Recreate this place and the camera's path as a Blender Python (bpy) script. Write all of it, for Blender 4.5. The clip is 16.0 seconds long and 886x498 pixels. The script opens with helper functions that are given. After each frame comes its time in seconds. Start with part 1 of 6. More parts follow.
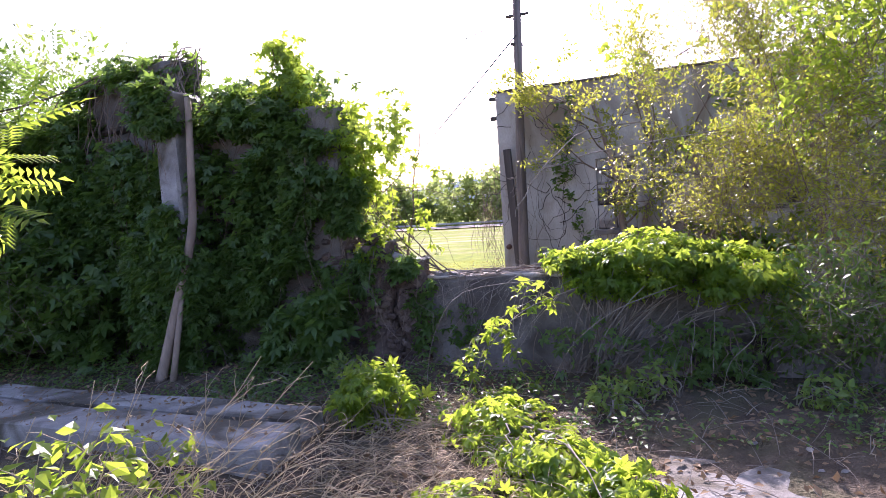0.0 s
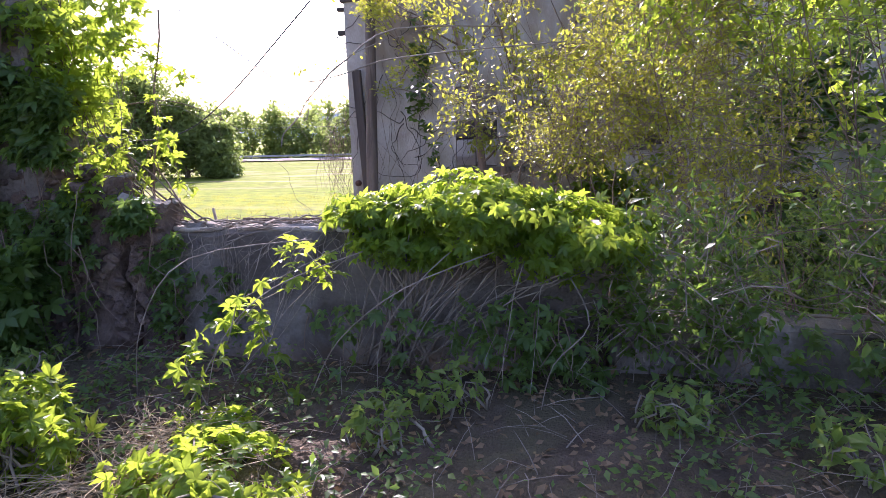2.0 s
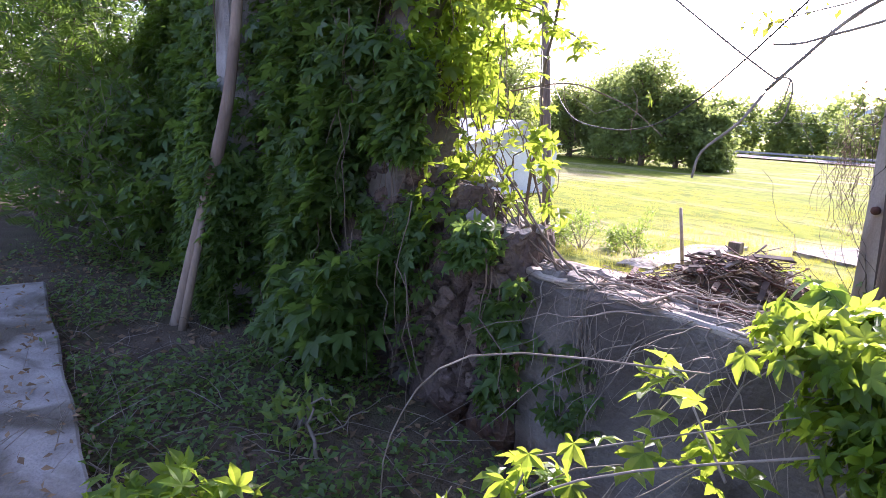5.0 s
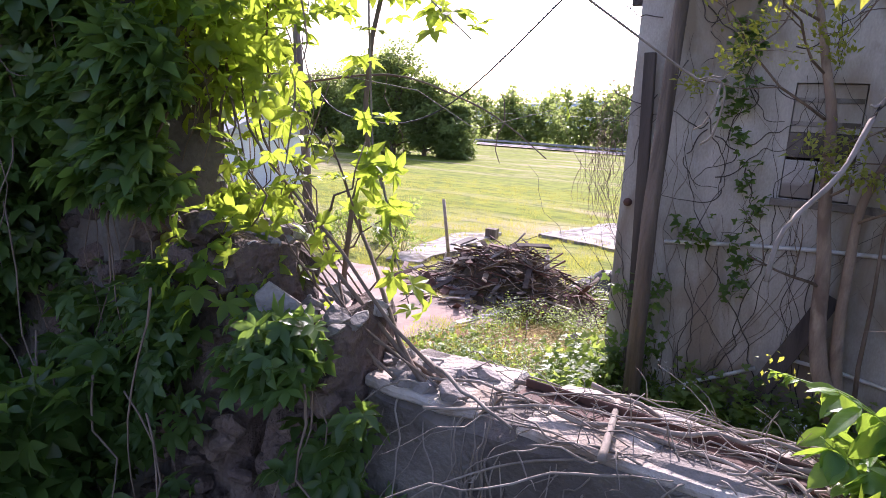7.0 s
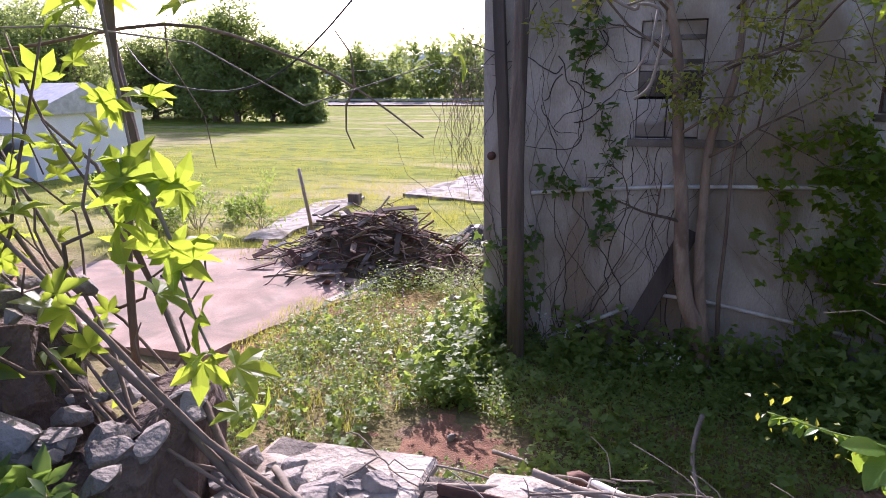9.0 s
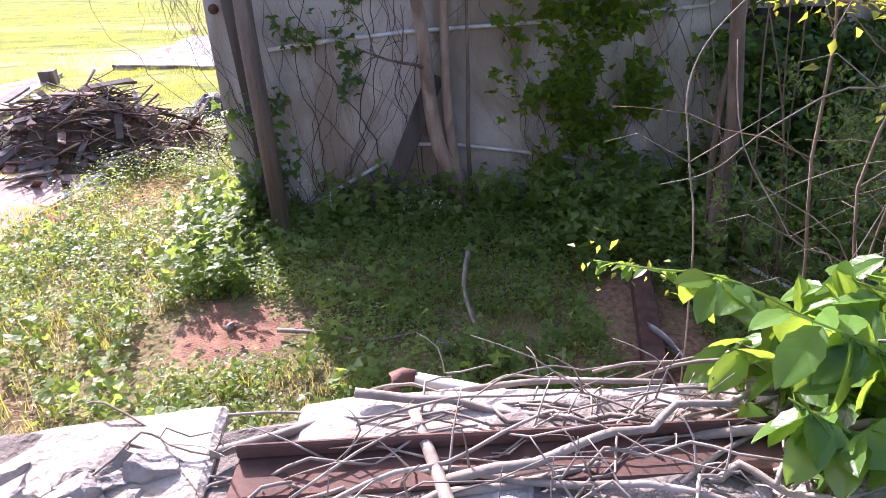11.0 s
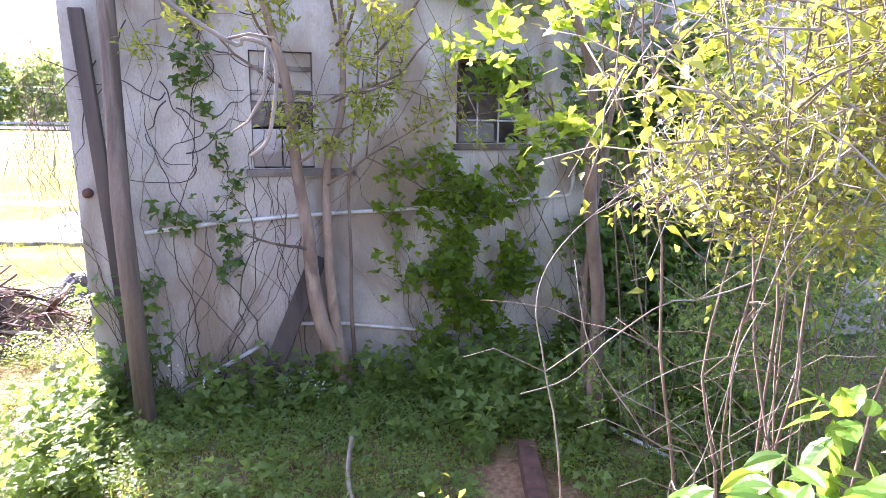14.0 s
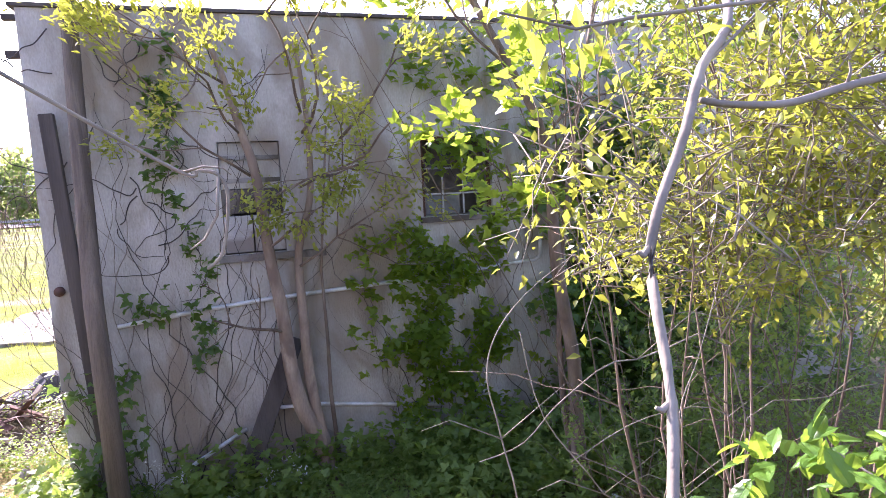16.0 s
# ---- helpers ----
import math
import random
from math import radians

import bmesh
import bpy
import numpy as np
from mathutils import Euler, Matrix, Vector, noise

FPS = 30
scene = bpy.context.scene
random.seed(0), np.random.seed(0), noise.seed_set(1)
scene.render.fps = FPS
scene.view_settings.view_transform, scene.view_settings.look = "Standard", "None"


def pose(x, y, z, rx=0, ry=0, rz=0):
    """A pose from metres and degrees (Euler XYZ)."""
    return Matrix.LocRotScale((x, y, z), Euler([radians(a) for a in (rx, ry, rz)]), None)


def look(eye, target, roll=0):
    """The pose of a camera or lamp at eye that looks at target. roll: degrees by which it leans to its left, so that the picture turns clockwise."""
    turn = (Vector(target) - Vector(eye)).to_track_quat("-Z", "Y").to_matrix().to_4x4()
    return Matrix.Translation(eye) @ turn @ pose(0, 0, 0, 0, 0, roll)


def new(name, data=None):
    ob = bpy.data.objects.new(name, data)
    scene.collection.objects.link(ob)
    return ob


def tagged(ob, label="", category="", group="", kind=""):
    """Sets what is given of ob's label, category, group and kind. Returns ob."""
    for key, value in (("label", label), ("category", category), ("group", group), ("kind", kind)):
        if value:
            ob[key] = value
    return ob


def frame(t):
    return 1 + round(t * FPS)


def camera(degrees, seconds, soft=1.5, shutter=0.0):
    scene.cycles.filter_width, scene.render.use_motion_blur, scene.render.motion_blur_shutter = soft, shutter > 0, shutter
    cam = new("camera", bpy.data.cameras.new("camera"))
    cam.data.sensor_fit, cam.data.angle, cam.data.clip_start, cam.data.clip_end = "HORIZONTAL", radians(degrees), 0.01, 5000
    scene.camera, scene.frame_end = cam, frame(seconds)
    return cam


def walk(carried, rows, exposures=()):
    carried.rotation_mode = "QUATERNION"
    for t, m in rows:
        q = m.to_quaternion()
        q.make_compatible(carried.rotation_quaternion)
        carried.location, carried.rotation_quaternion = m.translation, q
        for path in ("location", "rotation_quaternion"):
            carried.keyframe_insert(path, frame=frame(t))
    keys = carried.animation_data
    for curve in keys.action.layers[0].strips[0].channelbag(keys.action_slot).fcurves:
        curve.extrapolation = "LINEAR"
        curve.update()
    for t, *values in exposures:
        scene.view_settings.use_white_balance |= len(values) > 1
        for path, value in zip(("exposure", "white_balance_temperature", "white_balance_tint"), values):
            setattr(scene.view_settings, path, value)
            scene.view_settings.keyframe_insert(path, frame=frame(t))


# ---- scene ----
cam = camera(71.5, 16.0, soft=0.6)
EXPOSURES = [(0, 1.5, 5900, 38), (0.5, 1.15, 5900, 38), (1.5, 1.25, 5900, 38), (2.5, 1.75, 5900, 38), (3.5, 1.55, 5900, 38), (4.2, 1.45, 5900, 38), (6.3, 2.2, 5900, 38), (6.6, 1.8, 5900, 38), (7.0, 1.25, 5900, 38), (8.5, 1.2, 5900, 38), (9.2, 0.95, 5900, 38), (11.3, 2.0, 5900, 38), (12.0, 2.43, 5900, 38), (12.5, 2.5, 5900, 38), (13.5, 2.78, 5900, 38), (14.0, 2.87, 5900, 38), (14.5, 2.82, 5900, 38), (15.5, 2.45, 5900, 38), (16, 2.22, 5900, 38)]
PATH = [
    (0, (0.15, 0.232, 1.536), (0.101, 2.227, 1.398), -3.9),
    (0.3, (0.282, 0.492, 1.541), (0.178, 2.481, 1.362), -2.5),
    (0.5, (0.383, 0.658, 1.551), (0.379, 2.643, 1.307), -2.2),
    (1, (0.519, 1.086, 1.529), (0.782, 3.058, 1.322), -0.7),
    (1.5, (0.722, 1.499, 1.515), (1.167, 3.415, 1.151), -2.4),
    (2, (1.078, 1.853, 1.454), (1.391, 3.793, 1.084), -1.6),
    (2.5, (1.245, 2.287, 1.447), (1.322, 4.251, 1.077), 0.3),
    (3, (1.331, 2.736, 1.473), (1.137, 4.704, 1.171), -1.6),
    (3.5, (1.463, 3.188, 1.46), (0.789, 5.04, 1.121), -0.6),
    (4, (1.452, 3.41, 1.507), (0.345, 5.049, 1.208), 2.0),
    (4.2, (1.408, 3.474, 1.496), (0.286, 5.09, 1.138), 2.4),
    (6.3, (0.649, 4.691, 1.649), (-0.196, 6.448, 1.2), 5.8),
    (6.5, (0.552, 4.766, 1.649), (-0.109, 6.614, 1.262), 5.2),
    (7, (0.37, 4.973, 1.623), (0.002, 6.894, 1.21), 3.1),
    (7.5, (0.344, 5.105, 1.627), (-0.046, 7.023, 1.217), 3.9),
    (8, (0.379, 5.188, 1.676), (-0.103, 7.094, 1.309), 4.1),
    (8.5, (0.377, 5.378, 1.651), (0.07, 7.311, 1.238), 1.2),
    (9, (0.293, 5.706, 1.638), (0.356, 7.632, 1.105), -0.8),
    (9.2, (0.272, 5.768, 1.613), (0.366, 7.674, 1.014), -2.3),
    (11.3, (0.33, 6.067, 1.544), (1.183, 7.6, 0.581), -0.3),
    (11.5, (0.354, 6.087, 1.548), (1.268, 7.593, 0.6), 0.1),
    (12, (0.371, 6.108, 1.582), (1.469, 7.522, 0.689), 0.8),
    (12.2, (0.385, 6.11, 1.598), (1.551, 7.498, 0.75), 1.0),
    (12.5, (0.385, 6.109, 1.6), (1.64, 7.444, 0.798), 1.5),
    (13, (0.364, 6.063, 1.673), (1.704, 7.451, 1.143), 2.2),
    (13.5, (0.387, 6.096, 1.702), (1.707, 7.545, 1.306), 3.5),
    (14, (0.404, 6.032, 1.685), (1.556, 7.599, 1.233), 1.1),
    (14.5, (0.38, 5.881, 1.711), (1.425, 7.525, 1.259), 0.1),
    (15, (0.508, 5.698, 1.714), (1.487, 7.388, 1.285), -3.2),
    (15.5, (0.467, 5.677, 1.781), (1.634, 7.282, 1.53), -1.4),
    (16, (0.38, 5.838, 1.761), (1.614, 7.394, 1.526), -2.7),
]
walk(cam, [(t, look(eye, target, roll)) for t, eye, target, roll in PATH], exposures=EXPOSURES)

# ---- light ----
# Plan axes: u runs along the two parallel walls, v away from the walker, turned 21 degrees from the world.
PLAN = pose(0, 0, 0, 0, 0, -21)
SUN_EL = radians(33)
world = bpy.data.worlds.new("sky")
scene.world = world
world.use_nodes = True
wn = world.node_tree
sky = wn.nodes.new("ShaderNodeTexSky")
sky.sky_type, sky.sun_disc, sky.sun_elevation, sky.sun_rotation = "NISHITA", False, SUN_EL, radians(-2)
sky.air_density, sky.dust_density, sky.ozone_density = 1.0, 2.5, 1.0
wn.links.new(sky.outputs[0], wn.nodes["Background"].inputs[0])
wn.nodes["Background"].inputs[1].default_value = 0.15
sun = new("sun", bpy.data.lights.new("sun", "SUN"))
sun.data.energy, sun.data.angle, sun.data.color = 4.6, radians(0.53), (1.0, 0.94, 0.84)
sun.matrix_world = look((-0.03 * 50, 50 * math.cos(SUN_EL), 50 * math.sin(SUN_EL)), (0, 0, 0))

# ---- materials ----
def nodes_of(name):
    m = bpy.data.materials.new(name)
    m.use_nodes = True
    nt = m.node_tree
    return m, nt, nt.nodes["Principled BSDF"]


def ramp(nt, fac, stops):
    r = nt.nodes.new("ShaderNodeValToRGB")
    el = r.color_ramp.elements
    while len(el) < len(stops):
        el.new(0.5)
    for e, (p, c) in zip(el, stops):
        e.position, e.color = p, (*c, 1)
    nt.links.new(fac, r.inputs[0])
    return r.outputs[0]


def noise_tex(nt, scale, detail=4.0, coord="Object", distortion=0.0, stretch=None):
    tc = nt.nodes.new("ShaderNodeTexCoord")
    n = nt.nodes.new("ShaderNodeTexNoise")
    n.inputs["Scale"].default_value, n.inputs["Detail"].default_value = scale, detail
    n.inputs["Distortion"].default_value = distortion
    src = tc.outputs[coord]
    if stretch:
        mp = nt.nodes.new("ShaderNodeMapping")
        mp.inputs["Scale"].default_value = stretch
        nt.links.new(src, mp.inputs[0])
        src = mp.outputs[0]
    nt.links.new(src, n.inputs["Vector"])
    return n.outputs["Fac"]


def mix_rgb(nt, fac, a, b, mode="MIX"):
    m = nt.nodes.new("ShaderNodeMix")
    m.data_type, m.blend_type = "RGBA", mode
    for val, sock in ((fac, m.inputs[0]), (a, m.inputs[6]), (b, m.inputs[7])):
        if isinstance(val, (int, float)):
            sock.default_value = val
        elif isinstance(val, tuple):
            sock.default_value = (*val, 1)
        else:
            nt.links.new(val, sock)
    return m.outputs[2]


def surface(name, stops, scale=3.0, fine=40.0, rough=0.85, bump=0.3, dist=0.02, metal=0.0, stain=None, stain_scale=0.8, stretch=None, rnd=0.0):
    """A surface with a coarse colour ramp, fine grain, stains of their own shape and relief."""
    m, nt, p = nodes_of(name)
    col = ramp(nt, noise_tex(nt, scale, 6, distortion=0.3, stretch=stretch), stops)
    g = noise_tex(nt, fine, 5, stretch=stretch)
    col = mix_rgb(nt, 0.45, col, ramp(nt, g, [(0.25, (0.5, 0.5, 0.5)), (0.75, (1, 1, 1))]), "MULTIPLY")
    if stain:
        s = ramp(nt, noise_tex(nt, stain_scale, 8, distortion=0.8, stretch=stretch), [(0.48, (0, 0, 0)), (0.62, (1, 1, 1))])
        col = mix_rgb(nt, s, col, stain)
    if rnd:
        oi = nt.nodes.new("ShaderNodeObjectInfo")
        gi = nt.nodes.new("ShaderNodeNewGeometry")
        ad = nt.nodes.new("ShaderNodeMath")
        ad.operation = "ADD"
        nt.links.new(oi.outputs["Random"], ad.inputs[0])
        nt.links.new(gi.outputs["Random Per Island"], ad.inputs[1])
        col = mix_rgb(nt, 0.9, col, ramp(nt, ad.outputs[0], [(0.0, (1 - rnd,) * 3), (1.0, (1, 1, 1))]), "MULTIPLY")
    nt.links.new(col, p.inputs["Base Color"])
    p.inputs["Roughness"].default_value, p.inputs["Metallic"].default_value = rough, metal
    b = nt.nodes.new("ShaderNodeBump")
    b.inputs["Strength"].default_value, b.inputs["Distance"].default_value = bump, dist
    nt.links.new(g, b.inputs["Height"])
    nt.links.new(b.outputs[0], p.inputs["Normal"])
    return m


def foliage(name, dark, light, through_col, amount=0.5, gloss=0.4):
    """Thin leaves: colour by leaf, a waxy top and light that comes through."""
    m, nt, p = nodes_of(name)
    gi = nt.nodes.new("ShaderNodeNewGeometry")
    oi = nt.nodes.new("ShaderNodeObjectInfo")
    ad = nt.nodes.new("ShaderNodeMath")
    ad.operation = "ADD"
    nt.links.new(oi.outputs["Random"], ad.inputs[0])
    nt.links.new(gi.outputs["Random Per Island"], ad.inputs[1])
    fr = nt.nodes.new("ShaderNodeMath")
    fr.operation = "FRACT"
    nt.links.new(ad.outputs[0], fr.inputs[0])
    col = ramp(nt, fr.outputs[0], [(0.0, dark), (0.6, light), (1.0, tuple(min(1, c * 1.25) for c in light))])
    vein = noise_tex(nt, 60, 3)
    col = mix_rgb(nt, 0.35, col, ramp(nt, vein, [(0.3, (0.55, 0.55, 0.5)), (0.7, (1, 1, 1))]), "MULTIPLY")
    nt.links.new(col, p.inputs["Base Color"])
    p.inputs["Roughness"].default_value = gloss
    p.inputs["Specular IOR Level"].default_value = 0.45
    t = nt.nodes.new("ShaderNodeBsdfTranslucent")
    tcol = mix_rgb(nt, 0.85, col, through_col)
    nt.links.new(tcol, t.inputs[0])
    mx = nt.nodes.new("ShaderNodeMixShader")
    mx.inputs[0].default_value = amount
    nt.links.new(p.outputs[0], mx.inputs[1])
    nt.links.new(t.outputs[0], mx.inputs[2])
    nt.links.new(mx.outputs[0], nt.nodes["Material Output"].inputs[0])
    return m


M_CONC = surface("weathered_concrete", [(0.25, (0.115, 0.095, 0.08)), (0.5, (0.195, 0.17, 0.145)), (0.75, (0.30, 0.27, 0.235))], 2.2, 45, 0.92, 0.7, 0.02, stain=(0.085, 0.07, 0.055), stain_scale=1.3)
# Paler mortar for the low wall's top: sunlight is put into its colour.
M_LITCAP = surface("sunlit_toned_mortar", [(0.25, (0.30, 0.26, 0.21)), (0.55, (0.50, 0.445, 0.375)), (0.8, (0.63, 0.58, 0.51))], 6, 55, 0.95, 0.8, 0.012, stain=(0.26, 0.21, 0.16), stain_scale=4.0)
M_SLAB = surface("pale_concrete_slab", [(0.25, (0.36, 0.34, 0.32)), (0.6, (0.55, 0.53, 0.50)), (0.8, (0.62, 0.60, 0.57))], 2.5, 60, 0.9, 0.4, 0.01, stain=(0.24, 0.21, 0.18), stain_scale=1.6)
M_PAD = surface("reddish_old_pad", [(0.3, (0.25, 0.175, 0.135)), (0.55, (0.37, 0.27, 0.215)), (0.8, (0.46, 0.38, 0.32))], 1.1, 25, 0.95, 0.5, 0.015, stain=(0.20, 0.16, 0.125), stain_scale=0.8)
M_FACADE = surface("grey_stucco", [(0.25, (0.27, 0.25, 0.21)), (0.45, (0.43, 0.405, 0.355)), (0.75, (0.60, 0.575, 0.52))], 1.5, 40, 0.92, 0.8, 0.014, stain=(0.27, 0.225, 0.17), stain_scale=1.0, stretch=(1, 1, 0.4))
M_KERB = surface("dirty_concrete", [(0.25, (0.19, 0.17, 0.15)), (0.55, (0.34, 0.32, 0.295)), (0.8, (0.46, 0.44, 0.41))], 4.0, 70, 0.92, 0.8, 0.014, stain=(0.10, 0.085, 0.06), stain_scale=1.7)
M_CLAY = surface("red_clay", [(0.3, (0.15, 0.072, 0.042)), (0.6, (0.28, 0.142, 0.085)), (0.8, (0.40, 0.26, 0.165))], 4, 40, 1.0, 0.9, 0.02, stain=(0.19, 0.13, 0.08), stain_scale=2.0)
M_RUBBLE = surface("brown_rubble_wall", [(0.25, (0.075, 0.05, 0.038)), (0.5, (0.145, 0.10, 0.08)), (0.75, (0.23, 0.17, 0.135))], 5.0, 35, 0.95, 1.0, 0.03, stain=(0.08, 0.06, 0.05), stain_scale=2.5)
M_BRICK = surface("old_brick", [(0.3, (0.22, 0.11, 0.08)), (0.6, (0.30, 0.17, 0.12)), (0.8, (0.34, 0.25, 0.2))], 5, 40, 0.95, 0.5, 0.01, rnd=0.45)
M_SOIL = surface("leaf_litter_soil", [(0.25, (0.055, 0.04, 0.026)), (0.5, (0.11, 0.078, 0.05)), (0.75, (0.18, 0.135, 0.09))], 4, 60, 1.0, 1.0, 0.03, stain=(0.10, 0.085, 0.045), stain_scale=1.5)
M_BARK = surface("grey_bark", [(0.3, (0.12, 0.085, 0.06)), (0.6, (0.23, 0.17, 0.125)), (0.8, (0.32, 0.26, 0.21))], 6, 50, 0.95, 0.8, 0.01, stretch=(1, 1, 0.3))
M_PALEBARK = surface("pale_smooth_bark", [(0.3, (0.22, 0.16, 0.115)), (0.6, (0.36, 0.275, 0.205)), (0.8, (0.46, 0.38, 0.30))], 5, 50, 0.9, 0.6, 0.008, stain=(0.17, 0.12, 0.09), stain_scale=3.0, stretch=(1, 1, 0.3))
M_TWIG = surface("dry_twig", [(0.3, (0.17, 0.138, 0.105)), (0.6, (0.32, 0.27, 0.215)), (0.8, (0.46, 0.405, 0.335))], 9, 60, 0.9, 0.7, 0.004, rnd=0.55)
M_STRAW = surface("dry_straw", [(0.3, (0.36, 0.27, 0.16)), (0.7, (0.56, 0.45, 0.28))], 4, 40, 0.9, 0.2, 0.004, rnd=0.4)
M_POLE = surface("weathered_pole_wood", [(0.3, (0.12, 0.095, 0.075)), (0.6, (0.22, 0.175, 0.14)), (0.8, (0.31, 0.26, 0.21))], 7, 90, 0.95, 1.0, 0.014, stain=(0.09, 0.07, 0.055), stain_scale=3.5, stretch=(1, 1, 0.08))
M_DARKWOOD = surface("dark_wet_wood", [(0.3, (0.05, 0.04, 0.035)), (0.7, (0.12, 0.10, 0.085))], 4, 60, 0.9, 0.6, 0.006, stretch=(1, 1, 0.1), rnd=0.4)
M_BOARD = surface("faded_board", [(0.3, (0.26, 0.20, 0.14)), (0.7, (0.48, 0.40, 0.30))], 4, 60, 0.9, 0.5, 0.005, rnd=0.5)
M_PVC = surface("dull_white_pvc", [(0.3, (0.55, 0.56, 0.54)), (0.7, (0.74, 0.75, 0.73))], 5, 60, 0.5, 0.1, 0.002, stain=(0.4, 0.38, 0.33), stain_scale=3)
M_RUST = surface("rusty_iron", [(0.3, (0.06, 0.032, 0.024)), (0.6, (0.13, 0.062, 0.042)), (0.8, (0.20, 0.11, 0.08))], 6, 60, 0.85, 0.5, 0.004)
M_TIN = surface("weathered_sheet_metal", [(0.3, (0.35, 0.36, 0.37)), (0.7, (0.55, 0.56, 0.58))], 3, 40, 0.45, 0.2, 0.004, metal=0.6)
M_DARK = surface("dark_interior", [(0.3, (0.02, 0.02, 0.018)), (0.7, (0.05, 0.045, 0.04))], 3, 30, 0.95, 0.2, 0.01)
M_WHITE = surface("white_painted_siding", [(0.3, (0.70, 0.71, 0.72)), (0.7, (0.80, 0.81, 0.82))], 1, 20, 0.6, 0.1, 0.004)
M_ROAD = surface("road_asphalt", [(0.3, (0.14, 0.14, 0.14)), (0.7, (0.20, 0.20, 0.20))], 1, 30, 0.9, 0.3, 0.01)
M_CABLE = surface("black_cable_sheath", [(0.3, (0.02, 0.02, 0.02)), (0.7, (0.04, 0.04, 0.04))], 5, 40, 0.6, 0.1, 0.002)
M_ROCK = surface("broken_concrete_rubble", [(0.3, (0.20, 0.175, 0.15)), (0.6, (0.32, 0.29, 0.26)), (0.8, (0.42, 0.39, 0.36))], 9, 60, 0.95, 0.9, 0.012, rnd=0.45)
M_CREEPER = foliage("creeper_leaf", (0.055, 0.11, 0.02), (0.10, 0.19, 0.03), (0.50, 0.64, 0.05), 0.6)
# Ivy and other shaded plants: darker, less translucent leaf with shade in its colour.
M_SHADELEAF = foliage("shade_toned_leaf", (0.04, 0.085, 0.025), (0.075, 0.14, 0.035), (0.28, 0.44, 0.06), 0.45)
M_YOUNG = foliage("young_yellow_leaf", (0.085, 0.115, 0.022), (0.185, 0.225, 0.04), (0.55, 0.56, 0.06), 0.5)
# Leaf of the distant trees, lightened to stand for haze over them.
M_TREELEAF = foliage("haze_paled_leaf", (0.07, 0.11, 0.035), (0.13, 0.18, 0.06), (0.42, 0.52, 0.14), 0.52, 0.55)
M_GRASS = foliage("grass_blade", (0.13, 0.15, 0.025), (0.22, 0.23, 0.045), (0.55, 0.54, 0.09), 0.5, 0.6)
M_WEED = foliage("weed_leaf", (0.078, 0.135, 0.035), (0.14, 0.22, 0.055), (0.42, 0.56, 0.09), 0.5, 0.5)
M_LITTER = foliage("dead_leaf", (0.10, 0.065, 0.035), (0.24, 0.16, 0.09), (0.30, 0.18, 0.08), 0.2, 0.8)
M_PETAL = foliage("white_petal", (0.7, 0.7, 0.68), (0.8, 0.8, 0.78), (0.8, 0.8, 0.75), 0.4, 0.6)


def veined(name, dark, light, through_col):
    """Large blades: midrib and side veins by the blade's own axes."""
    m = foliage(name, dark, light, through_col, 0.42, 0.34)
    nt = m.node_tree
    p = nt.nodes["Principled BSDF"]
    tc = nt.nodes.new("ShaderNodeTexCoord")
    sep = nt.nodes.new("ShaderNodeSeparateXYZ")
    nt.links.new(tc.outputs["Object"], sep.inputs[0])

    def op(kind, a, b=None):
        n = nt.nodes.new("ShaderNodeMath")
        n.operation = kind
        for i, v in enumerate((a, b)):
            if v is None:
                continue
            if isinstance(v, (int, float)):
                n.inputs[i].default_value = v
            else:
                nt.links.new(v, n.inputs[i])
        return n.outputs[0]
    ax = op("ABSOLUTE", sep.outputs[0])
    side = op("PINGPONG", op("MULTIPLY", op("SUBTRACT", sep.outputs[1], op("MULTIPLY", ax, 0.9)), 6.0), 0.5)
    rib = op("MINIMUM", op("MULTIPLY", ax, 14.0), op("MULTIPLY", side, 2.2))
    b = nt.nodes.new("ShaderNodeBump")
    b.inputs["Strength"].default_value, b.inputs["Distance"].default_value = 0.1, 0.012
    nt.links.new(op("MINIMUM", rib, 0.5), b.inputs["Height"])
    nt.links.new(b.outputs[0], p.inputs["Normal"])
    old = p.inputs["Base Color"].links[0].from_socket
    vein = ramp(nt, rib, [(0.0, (0.28, 0.28, 0.28)), (0.1, (0.0, 0.0, 0.0))])
    nt.links.new(mix_rgb(nt, vein, old, tuple(min(1, 1.7 * v) for v in light)), p.inputs["Base Color"])
    return m


